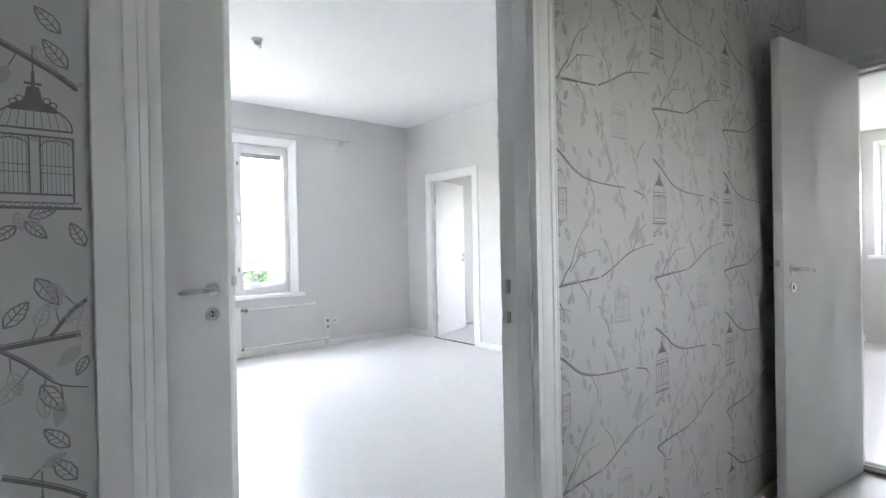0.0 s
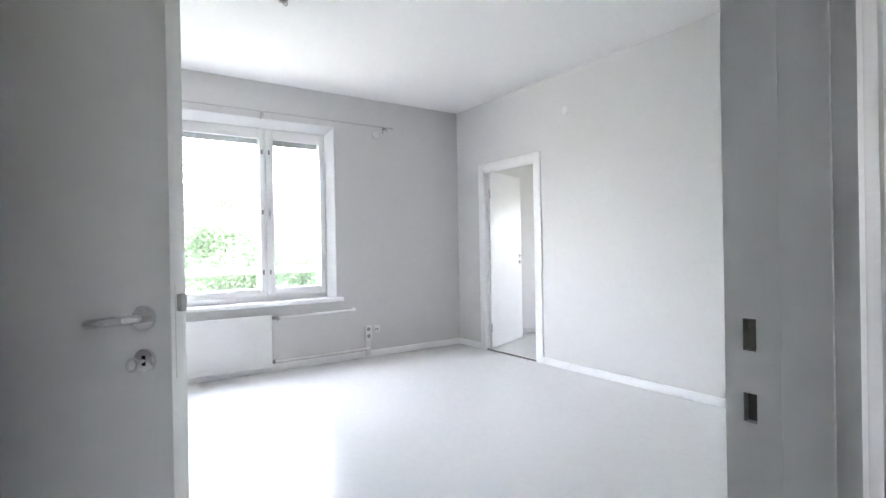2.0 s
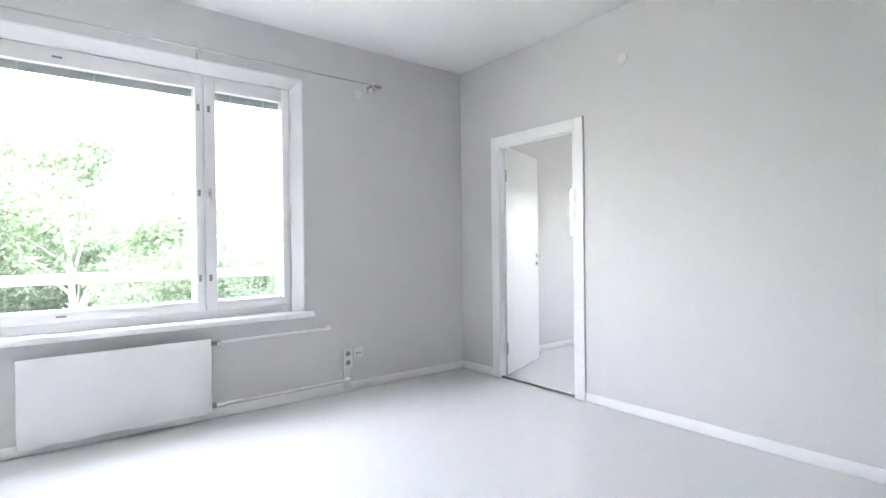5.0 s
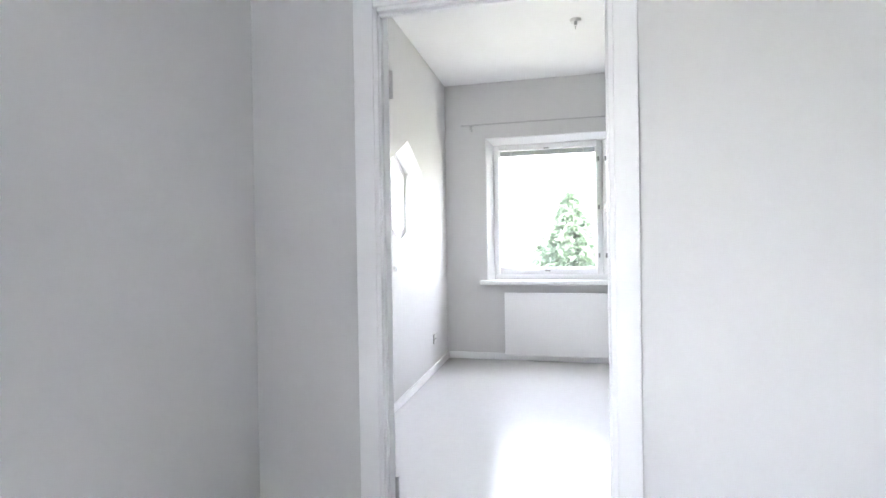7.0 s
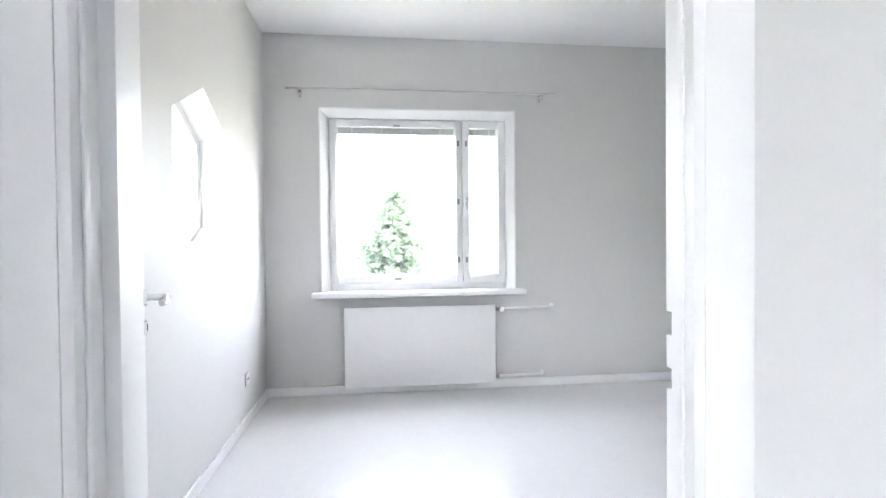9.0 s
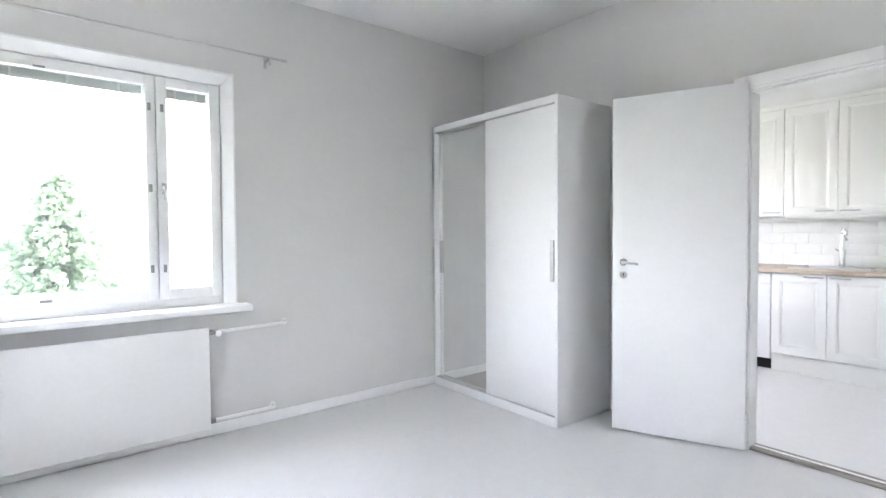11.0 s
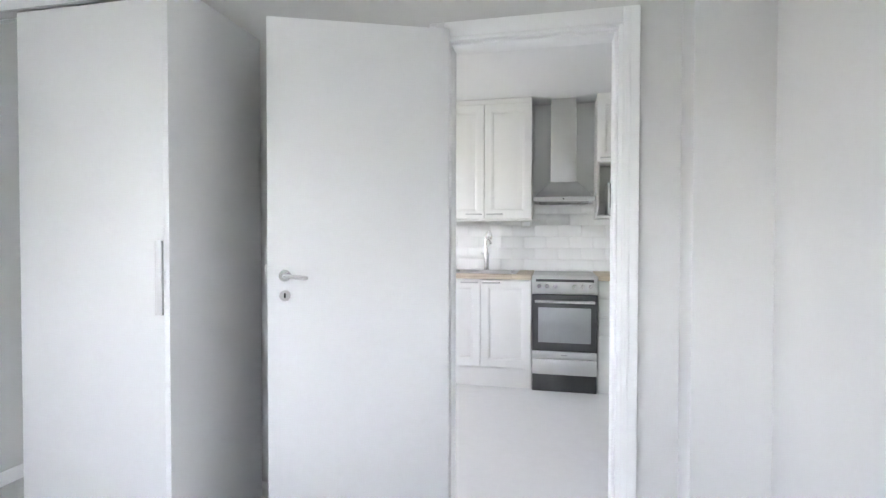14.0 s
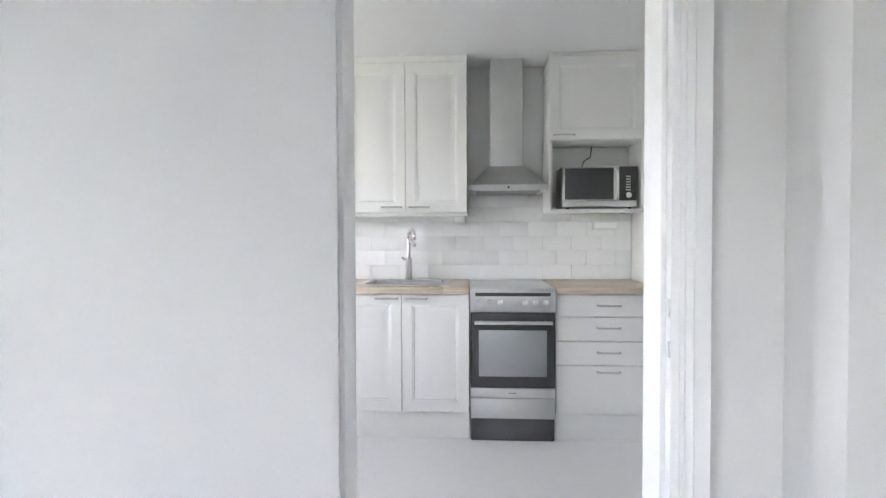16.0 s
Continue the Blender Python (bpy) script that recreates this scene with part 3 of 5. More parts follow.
            boxes("window_catch", [(hx_ - 0.009, hx_ + 0.009, y0 - 0.003, y0 + 0.001, z - 0.022, z + 0.022)], GREYMETAL, sash, "small metal window catch", bevel=0.001)
        if p1 - p0 > 0.7:
            cx = (p0 + p1) / 2
            for z in (sz0 + 0.035, sz1 - 0.05):
                boxes("vent_slot", [(cx - 0.025, cx + 0.025, y0 - 0.002, y0 + 0.001, z - 0.006, z + 0.006)], GREYMETAL, sash, bevel=0.001)
        else:
            bm = bmesh.new()
            z = sz0 + (sz1 - sz0) * 0.5
            box(bm, hx_ - 0.011, hx_ + 0.011, y0 - 0.008, y0, z - 0.035, z + 0.035, bevel=0.003)
            tube(bm, [(hx_, y0 - 0.005, z + 0.01), (hx_, y0 - 0.03, z + 0.01), (hx_, y0 - 0.034, z - 0.01), (hx_, y0 - 0.032, z - 0.07)], 0.006, 8)
            part("window_handle", bm, CHROME, sash, "small metal window handle")
    return ob


# the small sash hangs beside the wide one
window("window_1", pose(0, 0, 0), LW[0], LW[1], LW[2], LW[3], [(-3.82, -2.252, -3.778, -2.305, 1), (-2.246, -1.651, -2.172, -1.708, -1)], 0.79, 2.235, "white wooden two-sash window with a sill, trees outside", rim=0.085, foot=0.076)
window("window_2", pose(BX1, 0, 0, 0, 0, -90), -BW[1], -BW[0], BW[2], BW[3], [(0.488, 1.527, 0.538, 1.476, 1), (1.533, 1.881, 1.586, 1.82, -1)], 0.91, 2.085, "white wooden two-sash window with a deep sill", sill_over=0.06, sill_out=0.12, rim=0.07, foot=0.072)
window("window_3", pose(BX1, 0, 0, 0, 0, -90), 4.28, 5.66, KW[2], KW[3], [(4.34, 5.18, 4.39, 5.13, 1), (5.186, 5.60, 5.23, 5.55, -1)], 1.06, 2.12, "white wooden kitchen window", rim=0.055)

# added out of view so that skylight reaches the side room
window("side_room_fill_window", pose(0, 0, 0), -6.6, -5.1, 0.8, 2.3, [(-6.53, -5.70, -6.48, -5.75, 1), (-5.694, -5.17, -5.64, -5.22, -1)], 0.93, 2.16, "unseen white window added to light the side room", rim=0.055)
# added window behind the viewpoint, sized to bring light onto the hall wallpaper
window("hall_fill_window", pose(0, KY0, 0, 0, 0, 180), 2.48, 3.03, 1.1, 2.1, [(2.535, 2.75, 2.575, 2.71, 1), (2.756, 2.97, 2.795, 2.93, -1)], 1.2, 1.98, "unseen white window added at the back of the hall to light it", rim=0.055)
# six-sided window: lining, frame and pane
hexwin = thing("window_4", "small six-sided window set deep in the wall", "window", kind="structure", m=pose(hx, 0, 0))
HP = [(p[0] - hx, p[1]) for p in H6]


def hex_ring(bm, y0, y1, inner):
    zc = (hz0 + hz3) / 2
    rings = []
    for k, y in ((1.0, y0), (inner, y0), (inner, y1), (1.0, y1)):
        rings.append([bm.verts.new((x * k, y, zc + (z - zc) * k)) for x, z in HP])
    for a, b in zip(rings, rings[1:] + rings[:1]):
        for i in range(6):
            bm.faces.new((a[i], a[(i + 1) % 6], b[(i + 1) % 6], b[i]))


bm = bmesh.new()
hex_ring(bm, 0.155, 0.21, 0.88)
part("window_frame", bm, TRIM, hexwin, smooth=False)
bm = bmesh.new()
zc = (hz0 + hz3) / 2
bm.faces.new([bm.verts.new((x * 0.9, 0.18, zc + (z - zc) * 0.9)) for x, z in HP])
bm.faces.new([bm.verts.new((x * 0.9, 0.185, zc + (z - zc) * 0.9)) for x, z in HP])
pane = part("pane", bm, GLASS, hexwin, "clear six-sided pane", smooth=False)
pane.visible_shadow = False


# ---------------- living room and bedroom fixtures ----------------
def radiator(m, w, h, label, pipe):
    """A flat panel radiator. Local x along the wall, y into the room is negative; base at z 0."""
    ob = thing("radiator", label, "radiator", group="panel radiators", m=m)
    bm = bmesh.new()
    box(bm, 0, w, -0.055, -0.04, 0, h, bevel=0.006, seg=3)
    part("front_panel", bm, RADIATOR, ob)
    bm = bmesh.new()
    box(bm, 0.01, w - 0.01, -0.040, -0.014, 0.01, h - 0.012, bevel=0.003)
    for k in range(int(w / 0.035)):
        box(bm, 0.02 + k * 0.035, 0.035 + k * 0.035, -0.044, -0.01, h - 0.013, h - 0.006)
    part("back_panel", bm, RADIATOR, ob)
    boxes("bracket", [(0.12, 0.15, -0.014, 0.03, 0.05, h - 0.05)], GREYMETAL, ob)
    boxes("bracket", [(w - 0.15, w - 0.12, -0.014, 0.03, 0.05, h - 0.05)], GREYMETAL, ob)
    bm = bmesh.new()
    rod(bm, (w, -0.03, h - 0.035), (w + 0.035, -0.03, h - 0.035), 0.011)
    rod(bm, (w + 0.03, -0.03, h - 0.035), (w + 0.06, -0.03, h - 0.035), 0.016)
    rod(bm, (w + 0.045, -0.03, h - 0.035), (w + 0.045, -0.085, h - 0.035), 0.019, 16)
    part("valve", bm, CHROME, ob, "chrome and white radiator valve")
    bm = bmesh.new()
    rod(bm, (w + 0.001, -0.03, h - 0.035), (w + 0.026, -0.03, h - 0.035), 0.0145, 6)
    part("fitting", bm, GREYMETAL, ob, "grey metal pipe fitting")
    up, low = pipe
    bm = bmesh.new()
    z = h - 0.035
    tube(bm, [(w + 0.05, -0.03, z), (w + 0.2, -0.03, z + 0.003), (up - 0.02, -0.03, z + 0.01), (up - 0.004, -0.026, z + 0.01), (up, -0.01, z + 0.01), (up, 0.06, z + 0.01)], 0.0105, 10)
    rod(bm, (up, 0.016, z + 0.01), (up, 0.022, z + 0.01), 0.022, 16)
    part("pipe", bm, TRIM, ob, "white painted heating pipe")
    bm = bmesh.new()
    tube(bm, [(w - 0.01, -0.03, 0.045), (w + 0.03, -0.03, 0.045), (low - 0.02, -0.03, 0.048), (low - 0.004, -0.026, 0.048), (low, -0.01, 0.048), (low, 0.06, 0.048)], 0.0105, 10)
    rod(bm, (low, 0.016, 0.048), (low, 0.022, 0.048), 0.02, 16)
    part("pipe", bm, TRIM, ob, "white painted heating pipe")
    bm = bmesh.new()
    rod(bm, (w - 0.01, -0.03, 0.045), (w + 0.03, -0.03, 0.045), 0.017, 6)
    part("fitting", bm, GREYMETAL, ob, "grey metal pipe fitting")
    return ob


radiator(pose(-3.25, -0.025, 0.055), 1.0, 0.495, "white enamelled panel radiator under the wide window", (1.868, 2.02))
radiator(pose(BX1 - 0.025, -0.589, 0.062, 0, 0, -90), 1.175, 0.612, "white enamelled panel radiator under the bedroom window", (1.655, 1.57))


def curtain_rail(m, x0, x1, brackets, label):
    ob = thing("curtain_rail", label, "curtain rail", m=m)
    bm = bmesh.new()
    rod(bm, (x0, 0, 0), (x1, 0, 0), 0.0065, 10)
    rod(bm, (x1, 0, 0), (x1 + 0.03, 0, 0), 0.010, 10)
    rod(bm, (x0 - 0.03, 0, 0), (x0, 0, 0), 0.010, 10)
    part("rod", bm, RAILMETAL, ob)
    for x in brackets:
        bm = bmesh.new()
        box(bm, x - 0.008, x + 0.008, -0.008, 0.078, -0.012, 0.004, bevel=0.002)
        box(bm, x - 0.009, x + 0.009, 0.072, 0.08, -0.05, 0.012, bevel=0.002)
        box(bm, x - 0.006, x + 0.006, -0.01, 0.0, -0.045, 0.0, bevel=0.002)
        part("bracket", bm, RAILMETAL, ob)
    return ob


curtain_rail(pose(0, -0.08, 2.46), -3.98, -0.95, (-3.6, -2.3, -1.0), "thin grey metal curtain rail above the living room window")
curtain_rail(pose(BX1 - 0.08, 0, 2.335, 0, 0, -90), 0.21, 2.23, (0.275, 2.15), "thin grey metal curtain rail above the bedroom window")


def wall_box(m, r, label):
    ob = thing("junction_box_cover", label, "junction box", group="round wall covers", m=m)
    bm = bmesh.new()
    rod(bm, (0, 0, 0), (0, -0.008, 0), r, 28, r2=r * 0.93)
    rod(bm, (0, -0.008, 0), (0, -0.010, 0), 0.004, 10)
    part("cover", bm, PLASTIC, ob)
    return ob


wall_box(pose(-1.096, 0, 2.388), 0.038, "round white junction box cover on the grey wall")
wall_box(pose(0, -1.71, 2.408, 0, 0, -90), 0.038, "round white junction box cover high on the wall")


def socket(m, kind, label):
    ob = thing("socket_outlet", label, "socket", m=m)
    bm = bmesh.new()
    if kind == "double":
        box(bm, -0.04, 0.04, -0.03, 0, -0.075, 0.075, bevel=0.006)
        part("housing", bm, PLASTIC, ob)
        for z in (-0.036, 0.036):
            bm = bmesh.new()
            rod(bm, (0, -0.0305, z), (0, -0.0285, z), 0.021, 20)
            s = part("socket_well", bm, GREYMETAL, ob)
            boxes("pin_hole", [(-0.012, -0.008, -0.0325, -0.030, z - 0.003, z + 0.003), (0.008, 0.012, -0.0325, -0.030, z - 0.003, z + 0.003)], DARK, s)
        boxes("cable_duct", [(-0.032, 0.028, -0.018, 0, -0.245, -0.08)], PLASTIC, ob, "white plastic cable duct", bevel=0.002)
    else:
        box(bm, -0.042, 0.042, -0.012, 0, -0.042, 0.042, bevel=0.005)
        part("plate", bm, PLASTIC, ob)
        boxes("data_port", [(-0.018, -0.006, -0.0135, -0.011, -0.005, 0.005)], DARK, ob)
        boxes("data_port", [(0.006, 0.018, -0.0135, -0.011, -0.005, 0.005)], DARK, ob)
    return ob


socket(pose(-1.225, 0, 0.265), "double", "white surface-mounted double socket with a cable duct")
socket(pose(-1.122, 0, 0.292), "plate", "square white aerial outlet plate on the wall")
socket(pose(2.75, 0, 0.30), "plate", "square white outlet plate low on the wall")


def ceiling_hook(m, label, mat):
    ob = thing("ceiling_lamp_socket", label, "lamp socket", m=m)
    bm = bmesh.new()
    rod(bm, (0, 0, 0), (0, 0, -0.018), 0.042, 24, r2=0.034)
    part("ceiling_plate", bm, mat, ob)
    bm = bmesh.new()
    box(bm, -0.022, 0.022, -0.012, 0.012, -0.048, -0.017, bevel=0.004)
    part("outlet", bm, mat, ob)
    bm = bmesh.new()
    tube(bm, [(0.03, 0, -0.015), (0.03, 0, -0.04), *arc((0.016, 0, -0.048), 0.014, 0, -200, (1, 0, 0), (0, 0, 1), 10)], 0.0022, 6)
    part("hook", bm, GREYMETAL, ob)
    return ob


ceiling_hook(pose(-2.617, -1.752, CEILING), "grey ceiling lamp outlet with a bare hook", RAILMETAL)
ceiling_hook(pose(2.075, -1.261, CEILING), "white ceiling lamp outlet with a bare hook", PLASTIC)

# ---------------- wardrobe ----------------
ward = thing("wardrobe", "white two-door sliding wardrobe, one door mirrored", "wardrobe", m=pose(2.066, -3.49, 0))
WW, WD, WH = 1.255, 0.56, 2.073
boxes("side_panel", [(0, 0.022, -WD, 0.0, 0, WH)], LAMINATE, ward, bevel=0.001)
boxes("side_panel", [(WW - 0.022, WW, -WD, 0.0, 0, WH)], LAMINATE, ward, bevel=0.001)
boxes("top_panel", [(0.0225, WW - 0.0225, -WD, 0.0, WH - 0.045, WH)], LAMINATE, ward, bevel=0.001)
boxes("plinth", [(0.0225, WW - 0.0225, -WD, 0.0, 0, 0.06)], LAMINATE, ward, bevel=0.001)
boxes("back_panel", [(0.0225, WW - 0.0225, -WD, -WD + 0.006, 0.0605, WH - 0.0455)], LAMINATE, ward)
for z0, z1, n in ((0.0605, 0.066, "bottom_track"), (WH - 0.053, WH - 0.0455, "top_track")):
    boxes(n, [(0.0225, WW - 0.0225, -0.075, -0.001, z0, z1)], STEEL, ward, "aluminium sliding door track")
slide = part("sliding_door", (lambda b: (box(b, 0.026, 0.655, -0.03, -0.008, 0.068, WH - 0.055, bevel=0.002), b)[1])(bmesh.new()), LAMINATE, ward, "plain white sliding door")
boxes("grip", [(0.03, 0.058, -0.008, 0.003, 0.915, 1.175)], GRIP, slide, "long pale grey grip strip", bevel=0.002)
slide2 = part("sliding_door", (lambda b: (box(b, 0.60, WW - 0.024, -0.062, -0.042, 0.068, WH - 0.055, bevel=0.002), b)[1])(bmesh.new()), LAMINATE, ward, "sliding door faced with a mirror")
boxes("mirror", [(0.606, WW - 0.052, -0.042, -0.0395, 0.074, WH - 0.061)], MIRROR, slide2, "tall mirror")
boxes("door_edge", [(WW - 0.051, WW - 0.024, -0.0415, -0.037, 0.068, WH - 0.055)], LAMINATE, slide2, bevel=0.001)
boxes("grip", [(WW - 0.066, WW - 0.036, -0.0385, -0.028, 0.905, 1.165)], GRIP, slide2, "long pale grey grip strip", bevel=0.002)


# ---------------- kitchen ----------------
def cab_front(name, x0, x1, z0, z1, y, parent, shaker=True, handle=None):
    """A cabinet front on the plane y facing +y, with a raised frame and a sunk panel."""
    bm = bmesh.new()
    w = 0.062
    prof = [(0.0015, -0.018), (0.0015, 0.004), (0.0035, 0.006)]
    if shaker:
        prof += [(w, 0.006), (w + 0.004, 0.0035), (w + 0.010, 0.0035), (w + 0.016, -0.001), (w + 0.030, -0.001), (w + 0.044, 0.0035)]
    rings = []
    for d, dy in prof:
        rings.append([bm.verts.new(p) for p in ((x0 + d, y + dy, z0 + d), (x1 - d, y + dy, z0 + d), (x1 - d, y + dy, z1 - d), (x0 + d, y + dy, z1 - d))])
    for p, q in zip(rings, rings[1:]):
        for k in range(4):
            bm.faces.new((p[k], p[(k + 1) % 4], q[(k + 1) % 4], q[k]))
    bm.faces.new(rings[0][::-1])
    bm.faces.new(rings[-1])
    f = part(name, bm, CABINET, parent)
    if handle:
        hx0, hz = handle
        bm = bmesh.new()
        fy = y + 0.006
        tube(bm, [(hx0 - 0.064, fy - 0.002, hz), (hx0 - 0.064, fy + 0.018, hz), (hx0 - 0.056, fy + 0.026, hz), (hx0 + 0.056, fy + 0.026, hz), (hx0 + 0.064, fy + 0.018, hz), (hx0 + 0.064, fy - 0.002, hz)], 0.0055, 8)
        part("handle", bm, STEEL, f, "brushed steel bar handle")
    return f


def carcass(parent, x0, x1, y0, y1, z0, z1):
    t = 0.016
    boxes("body", [(x0, x0 + t, y0, y1, z0, z1), (x1 - t, x1, y0, y1, z0, z1), (x0 + t, x1 - t, y0, y1, z0, z0 + t), (x0 + t, x1 - t, y0, y1, z1 - t, z1), (x0 + t, x1 - t, y0, y0 + 0.006, z0 + t, z1 - t)], CABINET, parent, bevel=0.0008)


FY = -6.02           # lower fronts
UY = -6.318          # upper fronts
# sink unit
sinkcab = thing("base_cabinet", "white panelled sink cabinet with two doors", "cabinet", group="kitchen base units", m=pose(0, 0, 0))
carcass(sinkcab, 0.948, 1.752, KY0 + 0.03, FY - 0.02, 0.155, 0.862)
boxes("plinth", [(0.948, 1.752, FY - 0.03, FY - 0.015, 0.0, 0.153)], CABINET, sinkcab)
cab_front("cabinet_door", 0.948, 1.350, 0.157, 0.86, FY, sinkcab, handle=(1.262, 0.835))
cab_front("cabinet_door", 1.350, 1.752, 0.157, 0.86, FY, sinkcab, handle=(1.438, 0.835))
# drawer unit
drawcab = thing("base_cabinet", "white base cabinet with four plain drawers", "cabinet", group="kitchen base units", m=pose(0, 0, 0))
carcass(drawcab, -0.158, 0.444, KY0 + 0.03, FY - 0.02, 0.155, 0.862)
boxes("plinth", [(-0.158, 0.444, FY - 0.03, FY - 0.015, 0.0, 0.153)], CABINET, drawcab)
for z0, z1 in ((0.731, 0.86), (0.588, 0.729), (0.447, 0.586), (0.157, 0.445)):
    cab_front("drawer", -0.158, 0.444, z0, z1, FY, drawcab, shaker=False, handle=(0.14, z1 - 0.062 if z1 - z0 < 0.2 else z1 - 0.035))
# worktops
for x0, x1 in ((0.948, 2.36), (-0.158, 0.445)):
    bm = bmesh.new()
    if x0 > 0.5:
        # a cut-out for the sink
        sx0, sx1, sy0, sy1 = 1.10, 1.62, -6.46, -6.09
        for b in ((x0, sx0, KY0 + 0.012, -5.985), (sx1, x1, KY0 + 0.012, -5.985), (sx0, sx1, KY0 + 0.012, sy0), (sx0, sx1, sy1, -5.985)):
            box(bm, *b, 0.866, 0.903, bevel=0.001)
    else:
        box(bm, x0, x1, KY0 + 0.012, -5.985, 0.866, 0.903, bevel=0.002)
    tagged(part("worktop", bm, OAK), "light oak kitchen worktop", "worktop")
# sink
sink = thing("kitchen_sink", "stainless steel sink set into the oak worktop", "sink", m=pose(0, 0, 0))
bm = bmesh.new()
for b in ((1.07, 1.12, -6.49, -6.06), (1.60, 1.65, -6.49, -6.06), (1.12, 1.60, -6.49, -6.44), (1.12, 1.60, -6.11, -6.06)):
    box(bm, *b, 0.9035, 0.910, bevel=0.002)
part("rim", bm, STEEL, sink)
bm = bmesh.new()
for b in ((1.118, 1.122, -6.445, -6.105, 0.75, 0.905), (1.598, 1.602, -6.445, -6.105, 0.75, 0.905), (1.118, 1.602, -6.447, -6.443, 0.75, 0.905), (1.118, 1.602, -6.107, -6.103, 0.75, 0.905), (1.118, 1.602, -6.447, -6.103, 0.746, 0.75)):
    box(bm, *b)
part("bowl", bm, STEEL, sink)
bm = bmesh.new()
rod(bm, (1.115, -6.30, 0.909), (1.115, -6.30, 0.918), 0.018, 16)
part("plug_knob", bm, CHROME, sink)
# tap
tap = thing("kitchen_tap", "tall chrome kitchen tap with a curved spout", "tap", m=pose(1.362, -6.47, 0.91))
bm = bmesh.new()
rod(bm, (0, 0, 0), (0, 0, 0.012), 0.027, 20)
rod(bm, (0, 0, 0.01), (0, 0, 0.15), 0.024, 20)
part("base", bm, CHROME, tap)
bm = bmesh.new()
tube(bm, [(0, 0, 0.145), (0, 0, 0.28), *arc((-0.025, 0.05, 0.28), 0.056, 180, 0, (0.45, -0.89, 0), (0, 0, 1), 14), (-0.05, 0.1, 0.235)], 0.013, 12)
part("spout", bm, CHROME, tap)
bm = bmesh.new()
tube(bm, [(0.018, 0, 0.135), (0.035, 0.004, 0.14), (0.045, 0.01, 0.155)], 0.007, 10)
part("tap_lever", bm, CHROME, tap)
# dishwasher
dish = thing("dishwasher", "plain white dishwasher under the worktop end", "dishwasher", m=pose(0, 0, 0))
boxes("body", [(1.765, 2.345, KY0 + 0.05, FY - 0.03, 0.09, 0.85)], LAMINATE, dish, bevel=0.003)
boxes("front_door", [(1.762, 2.348, FY - 0.028, FY - 0.004, 0.10, 0.76)], LAMINATE, dish, bevel=0.006)
boxes("control_panel", [(1.762, 2.348, FY - 0.028, FY - 0.004, 0.765, 0.855)], LAMINATE, dish, bevel=0.004)
boxes("kick_plate", [(1.77, 2.34, FY - 0.07, FY - 0.05, 0.0, 0.098)], DARK, dish, "dark recessed kick plate")

# stove
stove = thing("stove", "free-standing steel and black stove with a glass oven door", "stove", m=pose(0.449, -5.985, 0))
SW = 0.493
boxes("body", [(0.002, SW - 0.002, -0.58, -0.025, 0.05, 0.888)], LAMINATE, stove, bevel=0.003)
boxes("cooktop_rim", [(0, SW, -0.59, 0.012, 0.886, 0.898)], STEEL, stove, bevel=0.003)
boxes("cooktop", [(0.012, SW - 0.012, -0.575, -0.005, 0.8975, 0.9015)], STEEL, stove, "pale steel cooktop", bevel=0.001)
panel = boxes("control_panel", [(0, SW, -0.03, 0.008, 0.762, 0.885)], STEEL, stove, "brushed steel control panel", bevel=0.003)
boxes("display_strip", [(0.03, SW - 0.03, 0.0075, 0.0125, 0.854, 0.874)], BLACK, panel, "black display strip")
for kx in (0.055, 0.115, 0.175, 0.318, 0.378, 0.438):
    bm = bmesh.new()
    rod(bm, (kx, 0.007, 0.82), (kx, 0.012, 0.82), 0.016, 20)
    rod(bm, (kx, 0.011, 0.82), (kx, 0.032, 0.82), 0.0125, 20, r2=0.011)
    box(bm, kx - 0.003, kx + 0.003, 0.03, 0.036, 0.806, 0.834, bevel=0.001)
    part("knob", bm, CHROME, panel)
odoor = boxes("oven_door", [(0.002, SW - 0.002, -0.024, 0.006, 0.318, 0.757)], BLACK, stove, "black oven door", bevel=0.004)
boxes("oven_glass", [(0.05, SW - 0.05, 0.0055, 0.0075, 0.385, 0.655)], OVENGLASS, odoor, "dark glass oven window", bevel=0.0005)
boxes("door_strip", [(0.002, SW - 0.002, -0.02, 0.010, 0.262, 0.316)], STEEL, odoor, "brushed steel strip", bevel=0.003)
boxes("badge", [(0.225, 0.27, 0.0097, 0.0107, 0.285, 0.293)], GREYMETAL, odoor)
bm = bmesh.new()
rod(bm, (0.025, 0.05, 0.705), (SW - 0.025, 0.05, 0.705), 0.011, 14)
for kx in (0.06, SW - 0.06):
    rod(bm, (kx, 0.004, 0.705), (kx, 0.05, 0.705), 0.008, 10)
part("door_handle", bm, STEEL, odoor, "steel bar handle")
boxes("warming_drawer", [(0.002, SW - 0.002, -0.024, 0.006, 0.137, 0.256)], STEEL, stove, "brushed steel drawer front", bevel=0.004)
boxes("base_plinth", [(0.004, SW - 0.004, -0.56, -0.015, 0.0, 0.132)], BLACK, stove, "black base plinth", bevel=0.003)

# upper cabinets
upper = thing("wall_cabinet", "white panelled wall cabinet with two doors", "cabinet", group="kitchen wall units", m=pose(0, 0, 0))
carcass(upper, 0.962, 1.762, KY0 + 0.002, UY - 0.02, 1.356, 2.328)
cab_front("cabinet_door", 0.962, 1.362, 1.357, 2.327, UY, upper, handle=(1.272, 1.393))
cab_front("cabinet_door", 1.362, 1.762, 1.357, 2.327, UY, upper, handle=(1.452, 1.393))
boxes("light_rail", [(0.962, 1.762, UY - 0.05, UY - 0.022, 1.335, 1.356)], CABINET, upper, bevel=0.001)
